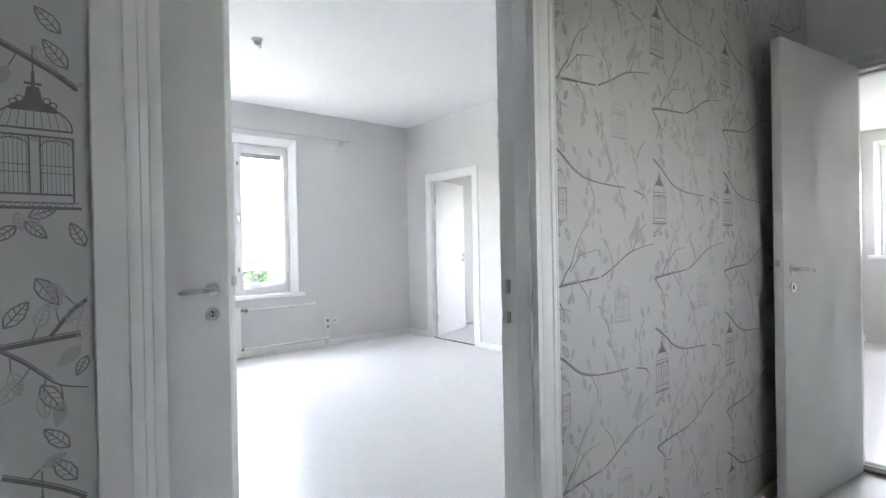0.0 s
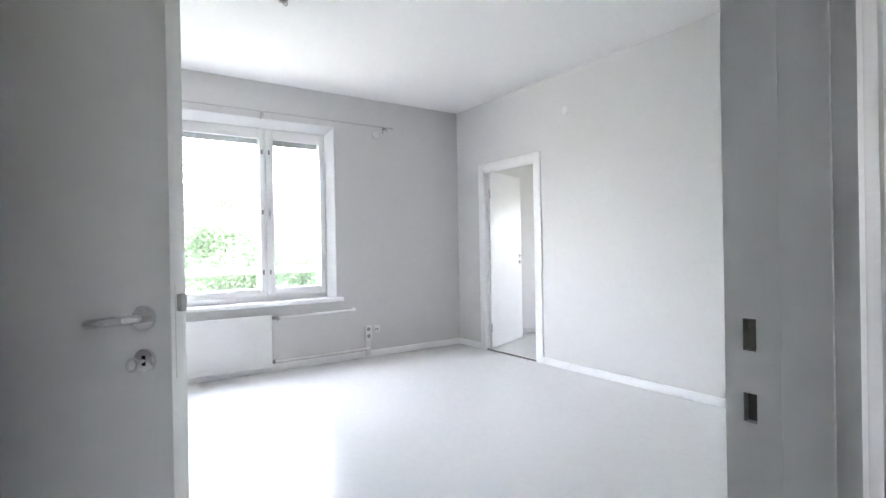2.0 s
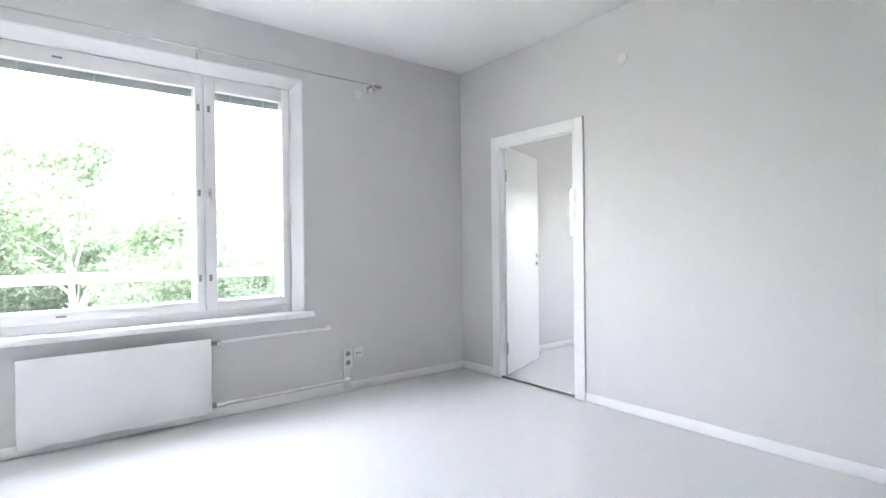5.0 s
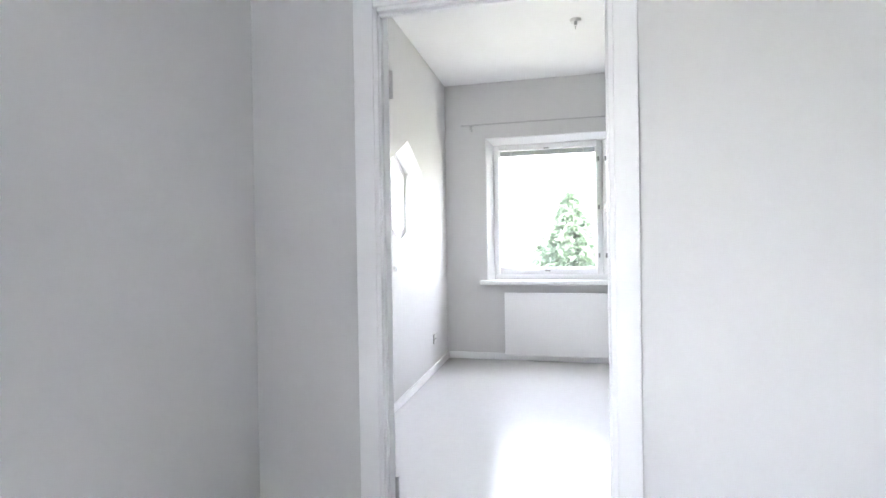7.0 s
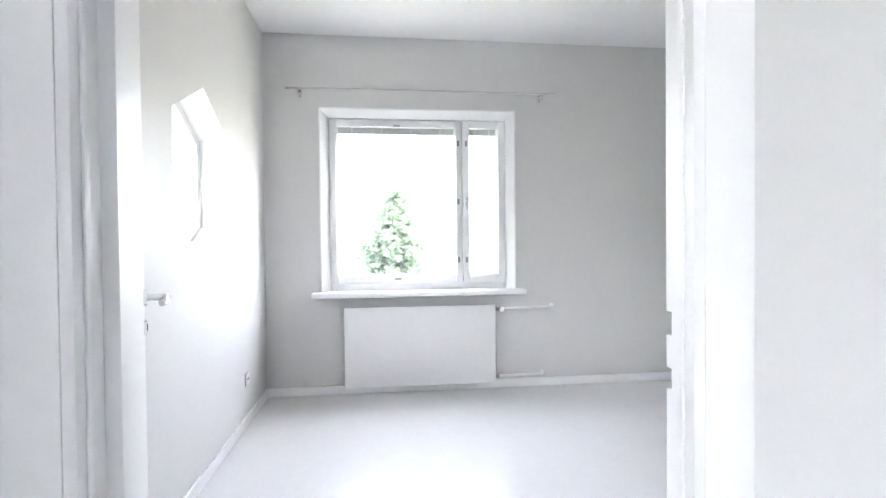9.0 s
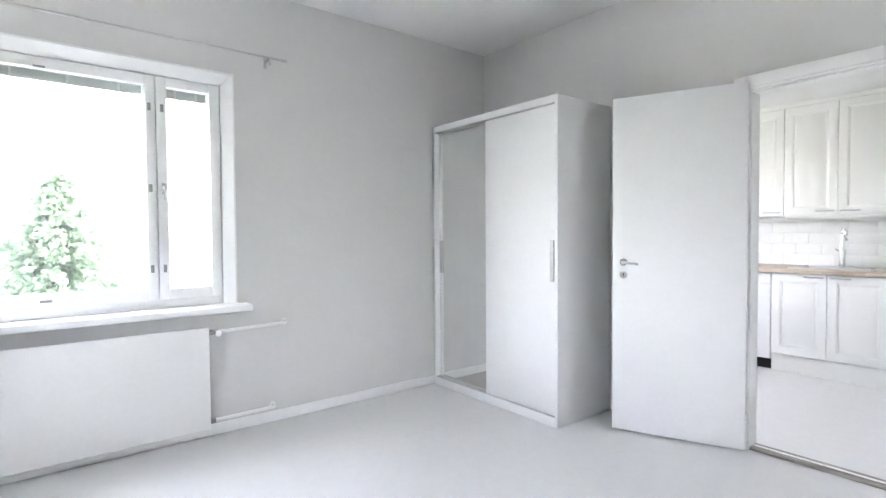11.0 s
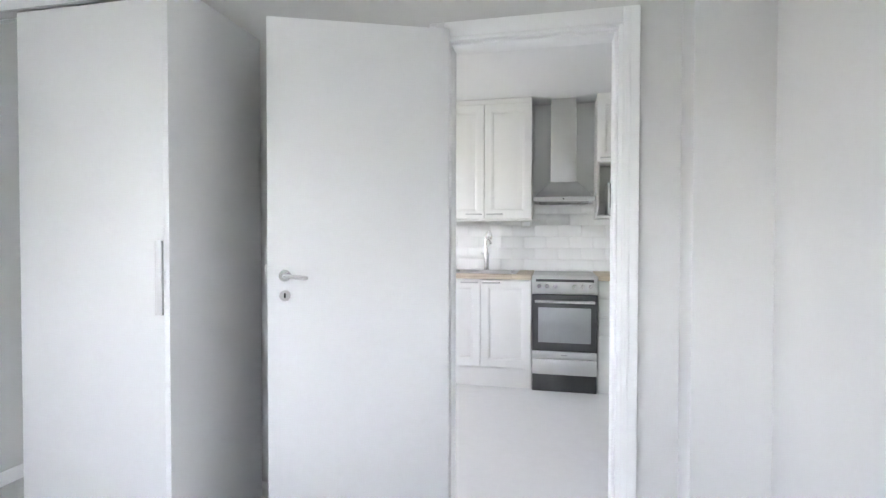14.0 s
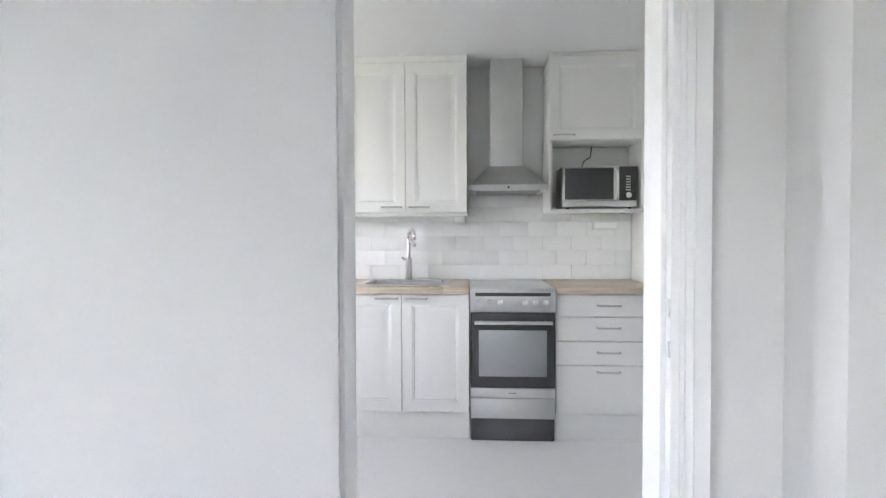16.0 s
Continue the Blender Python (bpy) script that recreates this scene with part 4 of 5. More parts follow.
upper2 = thing("wall_cabinet", "white panelled wall cabinet with one door", "cabinet", group="kitchen wall units", m=pose(0, 0, 0))
carcass(upper2, 1.764, 2.164, KY0 + 0.002, UY - 0.02, 1.356, 2.328)
cab_front("cabinet_door", 1.764, 2.164, 1.357, 2.327, UY, upper2, handle=(1.86, 1.393))
boxes("filler_strip", [(0.962, 1.762, UY - 0.012, UY - 0.002, 2.329, KCEIL - 0.001)], CABINET, upper)
boxes("filler_strip", [(1.764, 2.164, UY - 0.012, UY - 0.002, 2.329, KCEIL - 0.001)], CABINET, upper2)
mwcab = thing("wall_cabinet", "white wall cabinet with an open microwave niche", "cabinet", group="kitchen wall units", m=pose(0, 0, 0))
carcass(mwcab, -0.160, 0.44, KY0 + 0.002, UY - 0.02, 1.812, 2.348)
boxes("filler_strip", [(-0.160, 0.44, UY - 0.012, UY - 0.002, 2.349, KCEIL - 0.001)], CABINET, mwcab)
cab_front("cabinet_door", -0.160, 0.44, 1.813, 2.347, UY, mwcab, handle=(0.345, 1.842))
for piece, row in (("niche_side", (-0.160, -0.142, KY0 + 0.002, UY, 1.375, 1.811)), ("niche_side", (0.422, 0.44, KY0 + 0.002, UY, 1.375, 1.811)), ("niche_shelf", (-0.160, 0.44, KY0 + 0.002, UY, 1.353, 1.3745)), ("niche_back", (-0.1415, 0.4215, KY0 + 0.002, KY0 + 0.008, 1.375, 1.811))):
    boxes(piece, [row], CABINET, mwcab, bevel=0.001)
# tall unit beside the drawers
tall = thing("tall_cabinet", "plain white tall cabinet closing the kitchen row", "cabinet", m=pose(0, 0, 0))
boxes("body", [(KX0 + 0.004, -0.163, KY0 + 0.002, -5.95, 0.10, 2.33)], CABINET, tall, bevel=0.001)
cab_front("cabinet_door", KX0 + 0.004, -0.163, 0.157, 2.33, -5.93, tall)
boxes("plinth", [(KX0 + 0.004, -0.163, KY0 + 0.05, -5.98, 0, 0.098)], CABINET, tall)

# microwave
mw = thing("microwave_oven", "grey steel microwave oven with a dark glass door", "microwave", m=pose(-0.125, -6.355, 1.3745))
MW, MH = 0.475, 0.275
boxes("body", [(0, MW, -0.235, -0.012, 0.012, MH)], STEEL, mw, bevel=0.004)
mdoor = boxes("door", [(0.115, MW - 0.002, -0.012, 0.006, 0.055, MH - 0.003)], STEEL, mw, "steel door frame", bevel=0.004)
boxes("door_glass", [(0.15, MW - 0.016, 0.0055, 0.0075, 0.062, MH - 0.012)], GLASSDARK, mdoor, "dark door glass", bevel=0.0005)
bm = bmesh.new()
tube(bm, [(0.128, 0.004, 0.07), (0.128, 0.028, 0.08), (0.128, 0.032, 0.16), (0.128, 0.028, 0.245), (0.128, 0.004, 0.255)], 0.007, 10)
part("door_handle", bm, STEEL, mdoor, "curved steel handle")
mpan = boxes("control_panel", [(0.002, 0.112, -0.012, 0.004, 0.055, MH - 0.003)], BLACK, mw, "black control panel", bevel=0.003)
for k in range(6):
    boxes("button", [(0.042, 0.072, 0.0035, 0.006, 0.118 + k * 0.017, 0.126 + k * 0.017)], STEEL, mpan)
bm = bmesh.new()
rod(bm, (0.057, 0.003, 0.088), (0.057, 0.018, 0.088), 0.018, 20)
part("knob", bm, CHROME, mpan)
boxes("base_strip", [(0.002, MW - 0.002, -0.012, 0.005, 0.012, 0.053)], STEEL, mw, bevel=0.003)
for fx in (0.04, MW - 0.04):
    for fy in (-0.20, -0.03):
        bm = bmesh.new()
        rod(bm, (fx, fy, 0), (fx, fy, 0.013), 0.012, 10)
        part("foot", bm, BLACK, mw)
bm = bmesh.new()
tube(bm, [(0.30, -0.225, 0.26), (0.305, -0.22, 0.30), (0.29, -0.215, 0.34), (0.25, -0.21, 0.365), (0.24, -0.21, 0.436)], 0.004, 8)
part("power_cord", bm, BLACK, mw, "black power cord")

# cooker hood
hood = thing("cooker_hood", "brushed steel chimney cooker hood above the stove", "cooker hood", m=pose(0.703, KY0, 0))
bm = bmesh.new()
rings = []
for hw2, dep, z in ((0.243, 0.375, 1.49), (0.243, 0.375, 1.525), (0.235, 0.365, 1.53), (0.125, 0.205, 1.655), (0.118, 0.198, 1.665)):
    rings.append([bm.verts.new(p) for p in ((-hw2, 0.003, z), (hw2, 0.003, z), (hw2, dep, z), (-hw2, dep, z))])
for a, b in zip(rings, rings[1:]):
    for k in range(4):
        bm.faces.new((a[k], a[(k + 1) % 4], b[(k + 1) % 4], b[k]))
bm.faces.new(rings[0][::-1])
bm.faces.new(rings[-1])
part("canopy", bm, STEEL, hood)
boxes("chimney", [(-0.105, 0.105, 0.003, 0.19, 1.6655, KCEIL - 0.001)], STEEL, hood, bevel=0.003)
boxes("filter", [(-0.2, 0.2, 0.04, 0.34, 1.484, 1.4905)], GREYMETAL, hood)
boxes("switch", [(-0.006, 0.006, 0.3745, 0.3775, 1.502, 1.514)], BLACK, hood)

# sockets over the worktop
for sx, sz, w in ((1.02, 1.318, 0.045), (0.02, 1.275, 0.085)):
    s = thing("socket_outlet", "white kitchen socket on the tiled wall", "socket", m=pose(sx, KY0 + 0.012, sz))
    bm = bmesh.new()
    box(bm, -w, w, 0.0, 0.028, -0.03, 0.03, bevel=0.005)
    part("housing", bm, PLASTIC, s)
    boxes("socket_well", [(-w + 0.012, w - 0.012, 0.0275, 0.030, -0.018, 0.018)], TRIM, s, bevel=0.001)
duct = boxes("cable_duct", [(0.9, 2.1, KY0 + 0.012, KY0 + 0.032, 1.338, 1.352)], PLASTIC, bevel=0.002)
tagged(duct, "thin white cable duct under the wall cabinets", "cable duct")


# ---------------- hall wallpaper ----------------
def paper_sheet(name, x0, x1, holes):
    return wall(name, "y", HY - 0.003, HY, x0, x1, 0.0, CEILING - 0.15, holes, PAPER, "pale grey wallpaper with birdcages and branches")


paper_sheet("wall_hall_paper", HX0, -0.80, [(LD[0] - 0.05, LD[1] + 0.05, 0.0, DOORH + 0.05)])


class Print:
    """Collects flat printed shapes on the hall wall."""

    def __init__(self):
        self.v, self.f = [], []

    def poly(self, pts, lift=0.0):
        n = len(self.v)
        self.v += [(x, HY - 0.0036 - lift, z) for x, z in pts]
        self.f.append(list(range(n, n + len(pts))))

    def line(self, pts, w, taper=1.0):
        for i, (a, b) in enumerate(zip(pts, pts[1:])):
            d = Vector((b[0] - a[0], b[1] - a[1]))
            if d.length < 1e-6:
                continue
            k0 = w * (1 + (taper - 1) * i / len(pts))
            k1 = w * (1 + (taper - 1) * (i + 1) / len(pts))
            q = Vector((-d.y, d.x)).normalized()
            self.poly([(a[0] + q.x * k0, a[1] + q.y * k0), (b[0] + q.x * k1, b[1] + q.y * k1), (b[0] - q.x * k1, b[1] - q.y * k1), (a[0] - q.x * k0, a[1] - q.y * k0)])

    def leaf(self, x, z, size, ang, filled):
        c, s = math.cos(ang), math.sin(ang)
        out = [(0, 0), (0.25, 0.2), (0.55, 0.22), (0.85, 0.1), (1, 0), (0.85, -0.1), (0.55, -0.22), (0.25, -0.2)]
        pts = [(x + size * (c * a - s * b), z + size * (s * a + c * b)) for a, b in out]
        if filled:
            self.poly(pts)
        else:
            self.line(pts + pts[:1], 0.0011)
            self.line([pts[0], pts[4]], 0.0009)
            for k in (0.3, 0.5, 0.7):
                for q in (1, -1):
                    a = (x + size * c * k, z + size * s * k)
                    b = (x + size * (c * (k + 0.12) - s * 0.16 * q), z + size * (s * (k + 0.12) + c * 0.16 * q))
                    self.line([a, b], 0.0006)

    def arch(self, x, z, hw, h, w, n=12):
        self.line([(x + hw * math.cos(t), z + h * math.sin(t)) for t in [math.pi * k / n for k in range(n + 1)]], w)

    def cage(self, x, z, w, h, ink, lid):
        """A birdcage whose base stands at z: tray, barred body with a gate, frieze, ribbed dome and (in the dark print) a solid lid with a finial."""
        hw = w / 2
        eave, dome = z + h * 0.47, z + h * 0.63
        self.line([(x - hw * 1.2, z), (x + hw * 1.2, z)], 0.0026 * ink)
        self.line([(x - hw * 1.12, z + h * 0.035), (x + hw * 1.12, z + h * 0.035)], 0.0009 * ink)
        for k in range(9):
            bx = x - hw + w * (k + 0.5) / 9
            self.line([(bx + 0.0036 * math.cos(t), z + h * 0.018 + 0.0028 * math.sin(t)) for t in [2 * math.pi * j / 6 for j in range(7)]], 0.0006 * ink)
        self.line([(x - hw, z + h * 0.09), (x + hw, z + h * 0.09)], 0.0017 * ink)
        for q in (-1, 1):
            self.line([(x + q * hw, z + h * 0.035), (x + q * hw, eave)], 0.0016 * ink)
            self.line([(x + q * hw * 0.14, z + h * 0.09), (x + q * hw * 0.14, eave)], 0.0014 * ink)
            self.line([(x + q * hw, z + h * 0.23), (x + q * hw * 0.14, z + h * 0.23)], 0.0007 * ink)
            self.line([(x + q * hw, z + h * 0.28), (x + q * hw * 0.14, z + h * 0.28)], 0.0007 * ink)
            self.arch(x + q * hw * 0.57, eave - h * 0.075, hw * 0.42, h * 0.055, 0.0009 * ink)
            for k in range(7):
                bx = x + q * hw * (0.2 + 0.11 * k)
                self.line([(bx, z + h * 0.09), (bx, eave - h * 0.04)], 0.00045 * ink)
        for k in (0.0, 0.045):
            self.line([(x - hw, eave + h * k), (x + hw, eave + h * k)], 0.0018 * ink)
        for k in range(11):
            bx = x - hw + w * (k + 0.5) / 11
            self.line([(bx + 0.003 * math.cos(t), eave - h * 0.022 + 0.0026 * math.sin(t)) for t in [2 * math.pi * j / 5 for j in range(6)]], 0.0006 * ink)
        self.arch(x, eave + h * 0.05, hw, dome - eave, 0.0013 * ink)
        for k in range(-4, 5):
            self.line([(x + hw * k / 4.6, eave + h * 0.05), (x + hw * k / 5.6, eave + h * (0.17 - 0.005 * abs(k))), (x + hw * k / 9, dome + h * 0.02)], 0.0005 * ink)
        if lid:
            self.poly([(x - hw * 0.62, dome), (x + hw * 0.62, dome), (x + hw * 0.56, dome + h * 0.035), (x + hw * 0.24, dome + h * 0.07), (x + hw * 0.15, dome + h * 0.16), (x - hw * 0.15, dome + h * 0.16), (x - hw * 0.24, dome + h * 0.07), (x - hw * 0.56, dome + h * 0.035)])
            for q in (-1, 1):
                for cx, cz in ((0.34, 0.075), (0.5, 0.05)):
                    self.line([(x + q * hw * cx + 0.004 * math.cos(t), dome + h * cz + 0.004 * math.sin(t)) for t in [2 * math.pi * j / 8 for j in range(9)]], 0.0011 * ink)
            self.line([(x - hw * 0.22, dome + h * 0.18), (x + hw * 0.22, dome + h * 0.18)], 0.0022 * ink)
            self.line([(x, dome + h * 0.15), (x, dome + h * 0.26)], 0.0030 * ink, 0.4)
            self.line([(x, dome + h * 0.26), (x, dome + h * 0.40)], 0.0012 * ink, 0.5)

    def done(self, name, mat, label, parent):
        me = bpy.data.meshes.new(name)
        me.from_pydata(self.v, [], self.f)
        me.materials.append(mat)
        ob = new(name, me)
        ob.parent = parent
        return tagged(ob, label, kind="stuff")


def smooth_path(pts, n=6):
    """Points on a soft curve through the given ones."""
    out = []
    for i in range(len(pts) - 1):
        p0, p1, p2, p3 = pts[max(i - 1, 0)], pts[i], pts[i + 1], pts[min(i + 2, len(pts) - 1)]
        for k in range(n):
            t = k / n
            out.append(tuple(0.5 * ((2 * p1[j]) + (-p0[j] + p2[j]) * t + (2 * p0[j] - 5 * p1[j] + 4 * p2[j] - p3[j]) * t * t + (-p0[j] + 3 * p1[j] - 3 * p2[j] + p3[j]) * t ** 3) for j in (0, 1)))
    return out + [pts[-1]]


dark_print, mid_print, pale_print = Print(), Print(), Print()
rng = random.Random(7)
REP_X, REP_Z = 0.54, 0.555
# one repeat of the drawing: boughs, thin twigs, and outlined leaves as (base, tip)
BOUGHS = [([(0.0, -0.176), (0.072, -0.168), (0.15, -0.162), (0.225, -0.157)], 0.0062, 0.7), ([(0.236, -0.156), (0.30, -0.131), (0.382, -0.092), (0.46, -0.073), (0.535, -0.063)], 0.0036, 0.6),
          ([(0.0, 0.216), (0.057, 0.186), (0.118, 0.145), (0.183, 0.124), (0.281, 0.115), (0.372, 0.112)], 0.0058, 0.55), ([(0.42, 0.105), (0.47, 0.095), (0.49, 0.085), (0.504, 0.066)], 0.0030, 0.6),
          ([(0.052, -0.166), (0.075, -0.135), (0.096, -0.115), (0.121, -0.062), (0.15, -0.024), (0.182, -0.002)], 0.0052, 0.25), ([(0.092, -0.135), (0.127, -0.101), (0.153, -0.086), (0.221, -0.076)], 0.0030, 0.4),
          ([(0.0, -0.178), (0.024, -0.197), (0.043, -0.216), (0.062, -0.232), (0.092, -0.240)], 0.0040, 0.4)]
TWIGS = [[(0.224, -0.237), (0.246, -0.268), (0.252, -0.277)], [(0.252, 0.277), (0.275, 0.235), (0.292, 0.178), (0.326, 0.122)], [(0.33, 0.12), (0.36, 0.06), (0.37, 0.01)], [(0.41, -0.085), (0.44, -0.03), (0.49, 0.0)],
         [(0.18, 0.125), (0.21, 0.07), (0.20, 0.02)], [(0.13, -0.165), (0.17, -0.21), (0.18, -0.25)], [(0.47, 0.25), (0.44, 0.2), (0.45, 0.15)], [(0.30, -0.13), (0.28, -0.08), (0.24, -0.04)]]
LEAVES = [((0.077, 0.192), (0.051, 0.227)), ((0.032, -0.008), (0.062, 0.004)), ((0.028, -0.014), (0.051, -0.036)), ((0.092, -0.047), (0.076, -0.015)), ((0.038, -0.088), (0.061, -0.125)), ((0.005, -0.150), (0.030, -0.118)),
          ((0.092, -0.197), (0.079, -0.222)), ((0.041, -0.228), (0.064, -0.267)), ((0.070, 0.238), (0.043, 0.268)), ((0.02, -0.02), (-0.004, -0.04))]
for ix in range(-3, 5):
    for iz in range(-1, 5):
        ox, oz = -2.957 + ix * REP_X, 1.222 + (iz - 2) * REP_Z
        if ox > -0.9 or ox + REP_X < HX0:
            continue
        for b, wide, thin in BOUGHS:
            pts = smooth_path([(ox + p, oz + q) for p, q in b])
            dark_print.line(pts, wide * 0.5, thin)
            # streaks of bark beside the bough
            mid_print.line([(p + 0.001, q + wide * 0.78) for p, q in pts[: len(pts) * 2 // 3]], 0.0009)
            for j in range(3, len(pts) - 2, 5):
                a = rng.uniform(0.6, 2.5) * rng.choice((1, -1))
                e = (pts[j][0] + 0.02 * math.cos(a), pts[j][1] + 0.02 * math.sin(a))
                mid_print.line([pts[j], e], 0.0009)
                pale_print.leaf(e[0], e[1], 0.030 + 0.012 * rng.random(), a + rng.uniform(-0.4, 0.4), rng.random() < 0.5)
        for b in TWIGS:
            pts = smooth_path([(ox + p, oz + q) for p, q in b])
            mid_print.line(pts, 0.0018, 0.6)
            for j in range(2, len(pts), 3):
                a = rng.uniform(0.6, 2.5) * rng.choice((1, -1))
                pale_print.leaf(pts[j][0] + 0.012 * math.cos(a), pts[j][1] + 0.012 * math.sin(a), 0.030 + 0.014 * rng.random(), a, rng.random() < 0.7)
        for a, b in LEAVES:
            d = Vector((b[0] - a[0], b[1] - a[1]))
            mid_print.leaf(ox + a[0], oz + a[1], d.length, math.atan2(d.y, d.x), False)
        for j in range(20):
            pale_print.leaf(ox + rng.uniform(0.11, 0.53), oz + rng.uniform(-0.27, 0.27), 0.028 + 0.02 * rng.random(), rng.uniform(0.9, 2.3) + math.pi * rng.randrange(2), rng.random() < 0.65)
        dark_print.cage(ox + 0.040, oz + 0.004, 0.082, 0.20, 0.75, True)
        mid_print.line([(ox + 0.040, oz + 0.19), (ox + 0.040, oz + 0.215)], 0.0009)
        for q in (-0.024, -0.004):
            pale_print.leaf(ox + 0.045 + q, oz - 0.002, 0.024, -1.9 - q * 20, False)
        # a pale second cage with a round top, and a plain perched shape
        pale_print.cage(ox + 0.345, oz + 0.260 - REP_Z, 0.078, 0.16, 1.1, False)
        pale_print.poly([(ox + 0.385, oz - 0.045), (ox + 0.415, oz - 0.05), (ox + 0.445, oz - 0.02), (ox + 0.458, oz + 0.02), (ox + 0.44, oz + 0.03), (ox + 0.425, oz + 0.0)])


def clip_print(p):
    """Keeps the printed shapes off the doorway, casings and doors."""
    keep = []
    for f in p.f:
        xs = [p.v[i][0] for i in f]
        zs = [p.v[i][2] for i in f]
        if (max(xs) > LD[0] - 0.078 and min(xs) < LD[1] + 0.066 and min(zs) < DOORH + 0.09) or max(xs) > -0.82 or min(xs) < HX0 or max(zs) > CEILING - 0.16 or min(zs) < 0.07:
            continue
        keep.append(f)
    p.f = keep
    return p


paper_wall = bpy.data.objects["wall_hall_paper"]
clip_print(dark_print).done("wallpaper_drawing", INK, "dark grey printed birdcages and branches", paper_wall)
clip_print(mid_print).done("wallpaper_drawing", INKMID, "grey printed twigs and outlined leaves", paper_wall)
clip_print(pale_print).done("wallpaper_drawing", INKPALE, "pale grey printed leaves and twigs", paper_wall)

# ---------------- outside ----------------
ground = boxes("ground", [(-400, 400, -400, 400, -4.9, -4.6)], GRASS, smooth=False)
tagged(ground, "lawn around the building", "ground", kind="structure")

rail = thing("balcony_railing", "white painted railing outside the wide window", "railing", m=pose(-3.4, 1.2, 0))
boxes("top_rail", [(-4.0, 2.6, -0.03, 0.03, 0.89, 0.965)], TRIM, rail, bevel=0.006)
for k in (-3.9, 2.5):
    boxes("post", [(k, k + 0.05, -0.022, 0.022, -0.08, 0.89)], TRIM, rail, bevel=0.003)
slab = boxes("balcony_slab", [(-7.12, -0.6, 0.3, 1.32, -0.25, -0.08)], CONCRETE, smooth=False)
tagged(slab, "plain concrete balcony slab", "balcony", kind="structure")


def leaf_cloud(name, clumps, count, size, mat, parent, seed, flat=0.6):
    """A crown of many small leaf blades gathered in uneven clumps (x, y, z, r)."""
    r = np.random.default_rng(seed)
    v, f = [], []
    weights = np.array([c[3] ** 2 for c in clumps])
    pick = r.choice(len(clumps), count, p=weights / weights.sum())
    for i in pick:
        cx, cy, cz, rad = clumps[i]
        d = r.normal(size=3)
        d /= np.linalg.norm(d)
        p = np.array((cx, cy, cz)) + d * rad * r.uniform(0.45, 1.08) * np.array((1, 1, 0.85))
        a = r.normal(size=3)
        a /= np.linalg.norm(a)
        b = np.cross(a, r.normal(size=3))
        b /= np.linalg.norm(b)
        s = size * r.uniform(0.6, 1.3)
        n = len(v)
        v += [tuple(p - a * s), tuple(p + b * s * 0.55), tuple(p + a * s), tuple(p - b * s * 0.55)]
        f.append((n, n + 1, n + 2, n + 3))
    me = bpy.data.meshes.new(name)
    me.from_pydata(v, [], f)
    me.materials.append(mat)
    ob = new(name, me)
    ob.parent = parent
    return ob


def tree(x, y, height, spread, seed, bark, leaf, base=-4.6, trunk_r=0.12, lean=0.0, count=42000, size=0.041, low=0.28):
    r = random.Random(seed)
    ob = thing("tree", "leafy birch with a pale trunk" if bark is BARK else "dense green leafy tree", "tree", group="trees outside", m=pose(x, y, base))
    bm = bmesh.new()
    pts = [(lean * k / 6 * height * 0.1 + r.uniform(-0.08, 0.08), r.uniform(-0.08, 0.08), height * 0.95 * k / 6) for k in range(7)]
    for i, (a, b) in enumerate(zip(pts, pts[1:])):
        rod(bm, a, b, trunk_r * (1 - i / 7), 9, r2=trunk_r * (1 - (i + 1) / 7))
    part("trunk", bm, bark, ob)
    clumps = []
    for k in range(46):
        h = height * r.uniform(low, 1.0)
        reach = spread * (1.0 - 0.75 * abs(h / height - 0.5)) * r.uniform(0.35, 1.0)
        if h > height * 0.9:
            reach *= 0.5
        a = r.uniform(0, 6.28)
        tip = (math.cos(a) * reach, math.sin(a) * reach, h)
        bm = bmesh.new()
        rod(bm, (0, 0, max(0.5, h - reach * 0.8)), tip, 0.035, 6, r2=0.01)
        part("limb", bm, bark, ob)
        clumps.append((*tip, r.uniform(0.4, 0.95) * spread / 2.4))
    leaf_cloud("crown", clumps, count, size, leaf, ob, seed)
    return ob


for i, (tx, ty, th, ts) in enumerate([(-4.3, 9.5, 8.9, 2.3), (-2.7, 8.8, 8.0, 2.1), (-6.6, 8.5, 9.4, 2.4), (-5.4, 10.8, 9.6, 2.6), (-3.3, 12.5, 9.2, 2.6), (-7.4, 15.0, 11.0, 3.2), (-0.4, 11.0, 7.5, 2.3), (-8.8, 10.5, 9.6, 2.8), (1.6, 12.0, 7.4, 2.4), (-5.6, 13.0, 9.4, 2.8), (-2.0, 14.0, 7.8, 2.6), (4.0, 13.5, 7.5, 2.5), (-11.5, 13, 10, 3.0), (6.5, 15, 6.9, 2.6), (-0.9, 8.0, 6.3, 1.8), (-7.6, 7.0, 7.2, 1.8), (0.8, 9.0, 5.6, 1.7)]):
    tree(tx, ty, th, ts, 20 + i, BARK, LEAF if i % 2 else LEAF2)


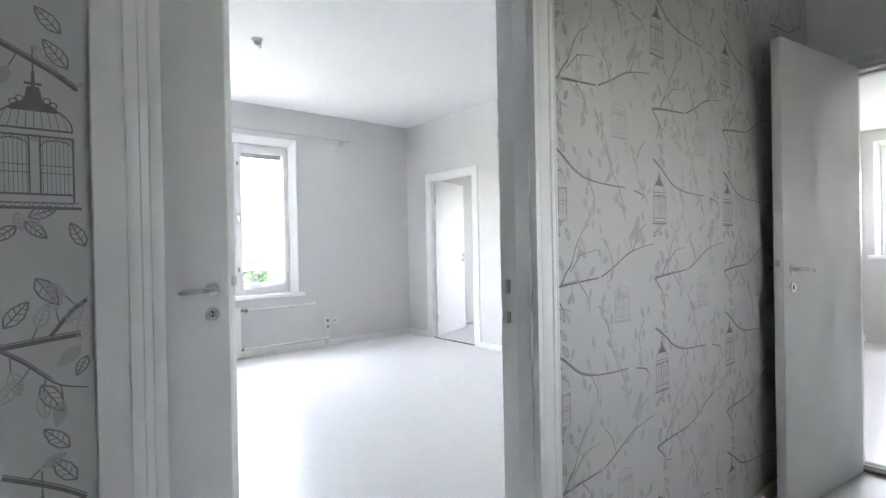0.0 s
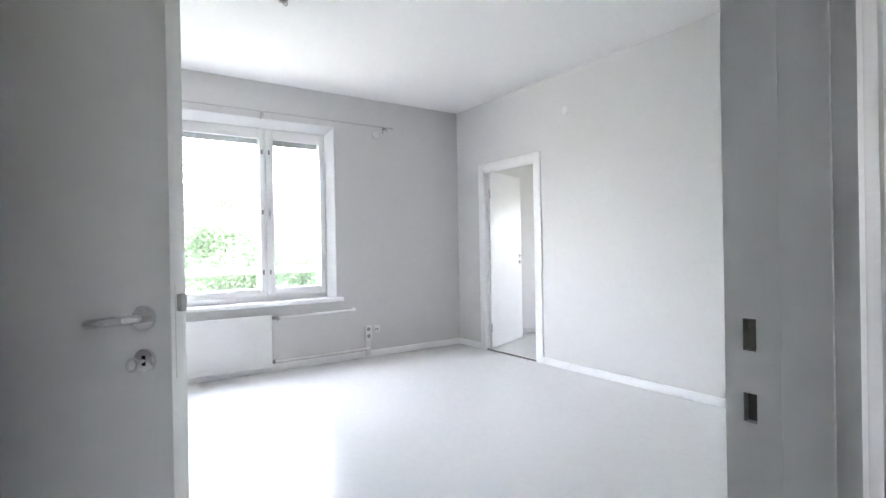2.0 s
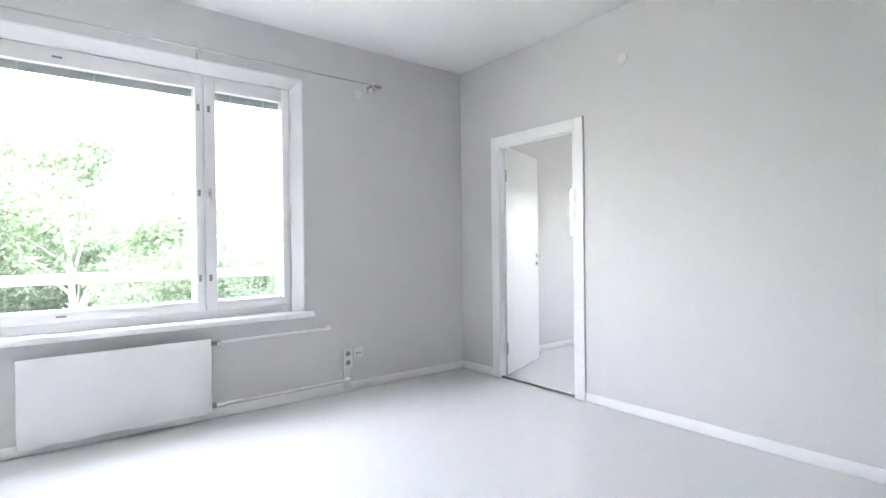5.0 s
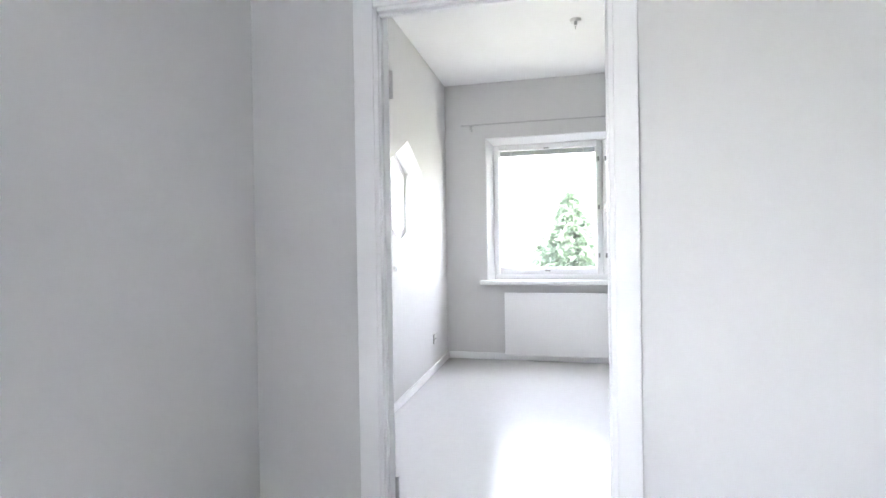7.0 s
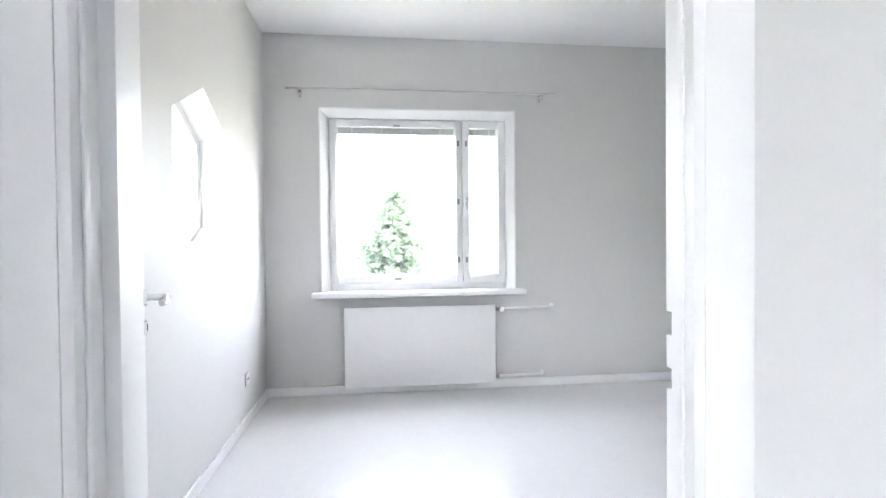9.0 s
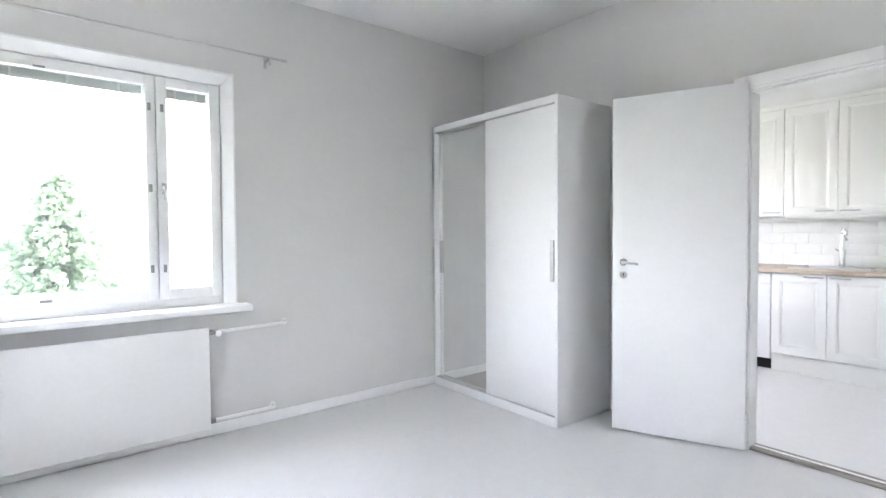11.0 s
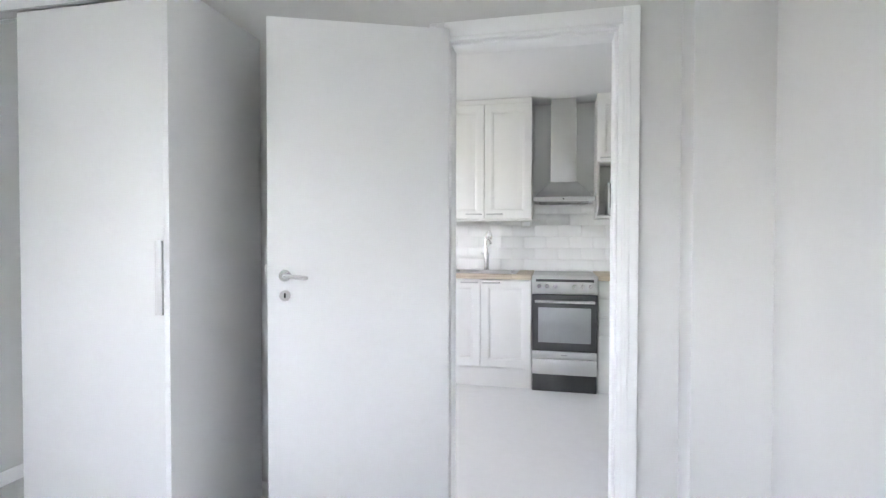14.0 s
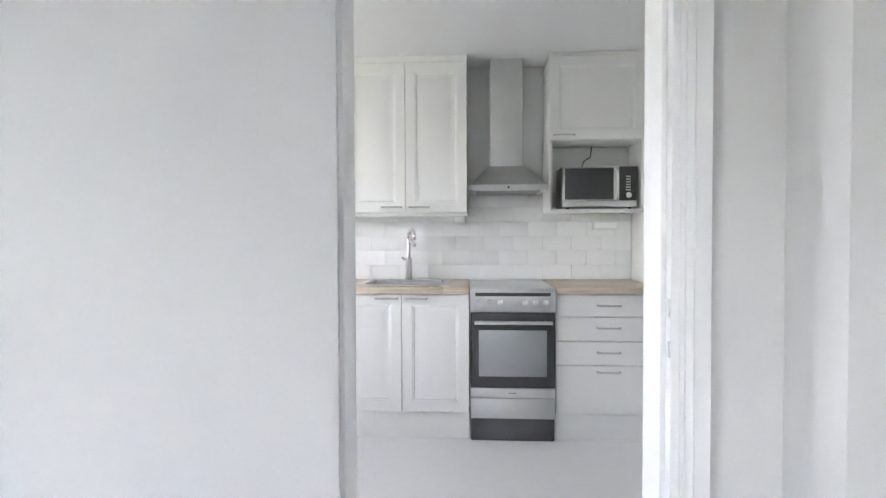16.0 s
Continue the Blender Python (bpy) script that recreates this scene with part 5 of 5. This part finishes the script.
def spruce(x, y, base, height, spread, seed):
    r = random.Random(seed)
    ob = thing("spruce_tree", "young green spruce with a pointed top", "tree", group="trees outside", m=pose(x, y, base))
    bm = bmesh.new()
    rod(bm, (0, 0, 0), (0, 0, height), 0.14, 9, r2=0.012)
    part("trunk", bm, BROWNBARK, ob)
    v, f = [], []
    rr = np.random.default_rng(seed)
    for k in range(150):
        h = height * (0.1 + 0.9 * (k + r.random()) / 150)
        reach = (spread * (1 - (h / height)) ** 0.8 + 0.08) * r.uniform(0.75, 1.1)
        for j in range(6 if k < 120 else 4):
            a = r.uniform(0, 6.28)
            ln = reach * r.uniform(0.65, 1.1)
            for s in range(34):
                q = (s + r.random()) / 34
                p = np.array((math.cos(a) * ln * q, math.sin(a) * ln * q, h - 0.15 * ln * q + 0.08 * ln * q * q + r.uniform(-0.05, 0.05)))
                d = rr.normal(size=3) * 0.5 + np.array((math.cos(a), math.sin(a), -0.2))
                d /= np.linalg.norm(d)
                b = np.cross(d, rr.normal(size=3))
                b /= np.linalg.norm(b)
                sz = 0.25 * r.uniform(0.7, 1.3)
                n = len(v)
                v += [tuple(p), tuple(p + d * sz * 0.5 + b * sz * 0.22), tuple(p + d * sz), tuple(p + d * sz * 0.5 - b * sz * 0.22)]
                f.append((n, n + 1, n + 2, n + 3))
    me = bpy.data.meshes.new("crown")
    me.from_pydata(v, [], f)
    me.materials.append(NEEDLE)
    c = new("crown", me)
    c.parent = ob
    return ob


spruce(20.0, -1.5, -4.6, 7.75, 3.9, 5)

# ---------------- tiles above the worktop ----------------
grout = boxes("wall_tiling", [(-0.155, 2.36, KY0, KY0 + 0.006, 0.903, 1.60)], GROUT, smooth=False)
tagged(grout, "white brick-bond tiles above the worktop", "wall tiles", kind="structure")
TW, TH = 0.20, 0.10
tile_meshes = {}


def tile_mesh(w):
    key = round(w, 3)
    if key not in tile_meshes:
        bm = bmesh.new()
        i = 0.012
        ring = lambda d, y: [bm.verts.new(p) for p in ((d, y, d), (w - d, y, d), (w - d, y, TH - 0.003 - d), (d, y, TH - 0.003 - d))]
        a, b, c = ring(0.0, 0.0), ring(0.0, 0.004), ring(min(i, w * 0.3), 0.008)
        for p, q in ((a, b), (b, c)):
            for k in range(4):
                bm.faces.new((p[k], p[(k + 1) % 4], q[(k + 1) % 4], q[k]))
        bm.faces.new(c)
        tile_meshes[key] = mesh_of("tile", bm, TILE)
    return tile_meshes[key]


row = 0
z = 0.905
while z + TH < 1.61:
    x = -0.153 - (TW / 2 if row % 2 else 0)
    while x < 2.36:
        a, b = max(x, -0.153), min(x + TW - 0.003, 2.358)
        if b - a > 0.02:
            ob = new("tile", tile_mesh(b - a))
            ob.location = (a, KY0 + 0.006, z)
            ob.parent = grout
        x += TW
    z += TH
    row += 1
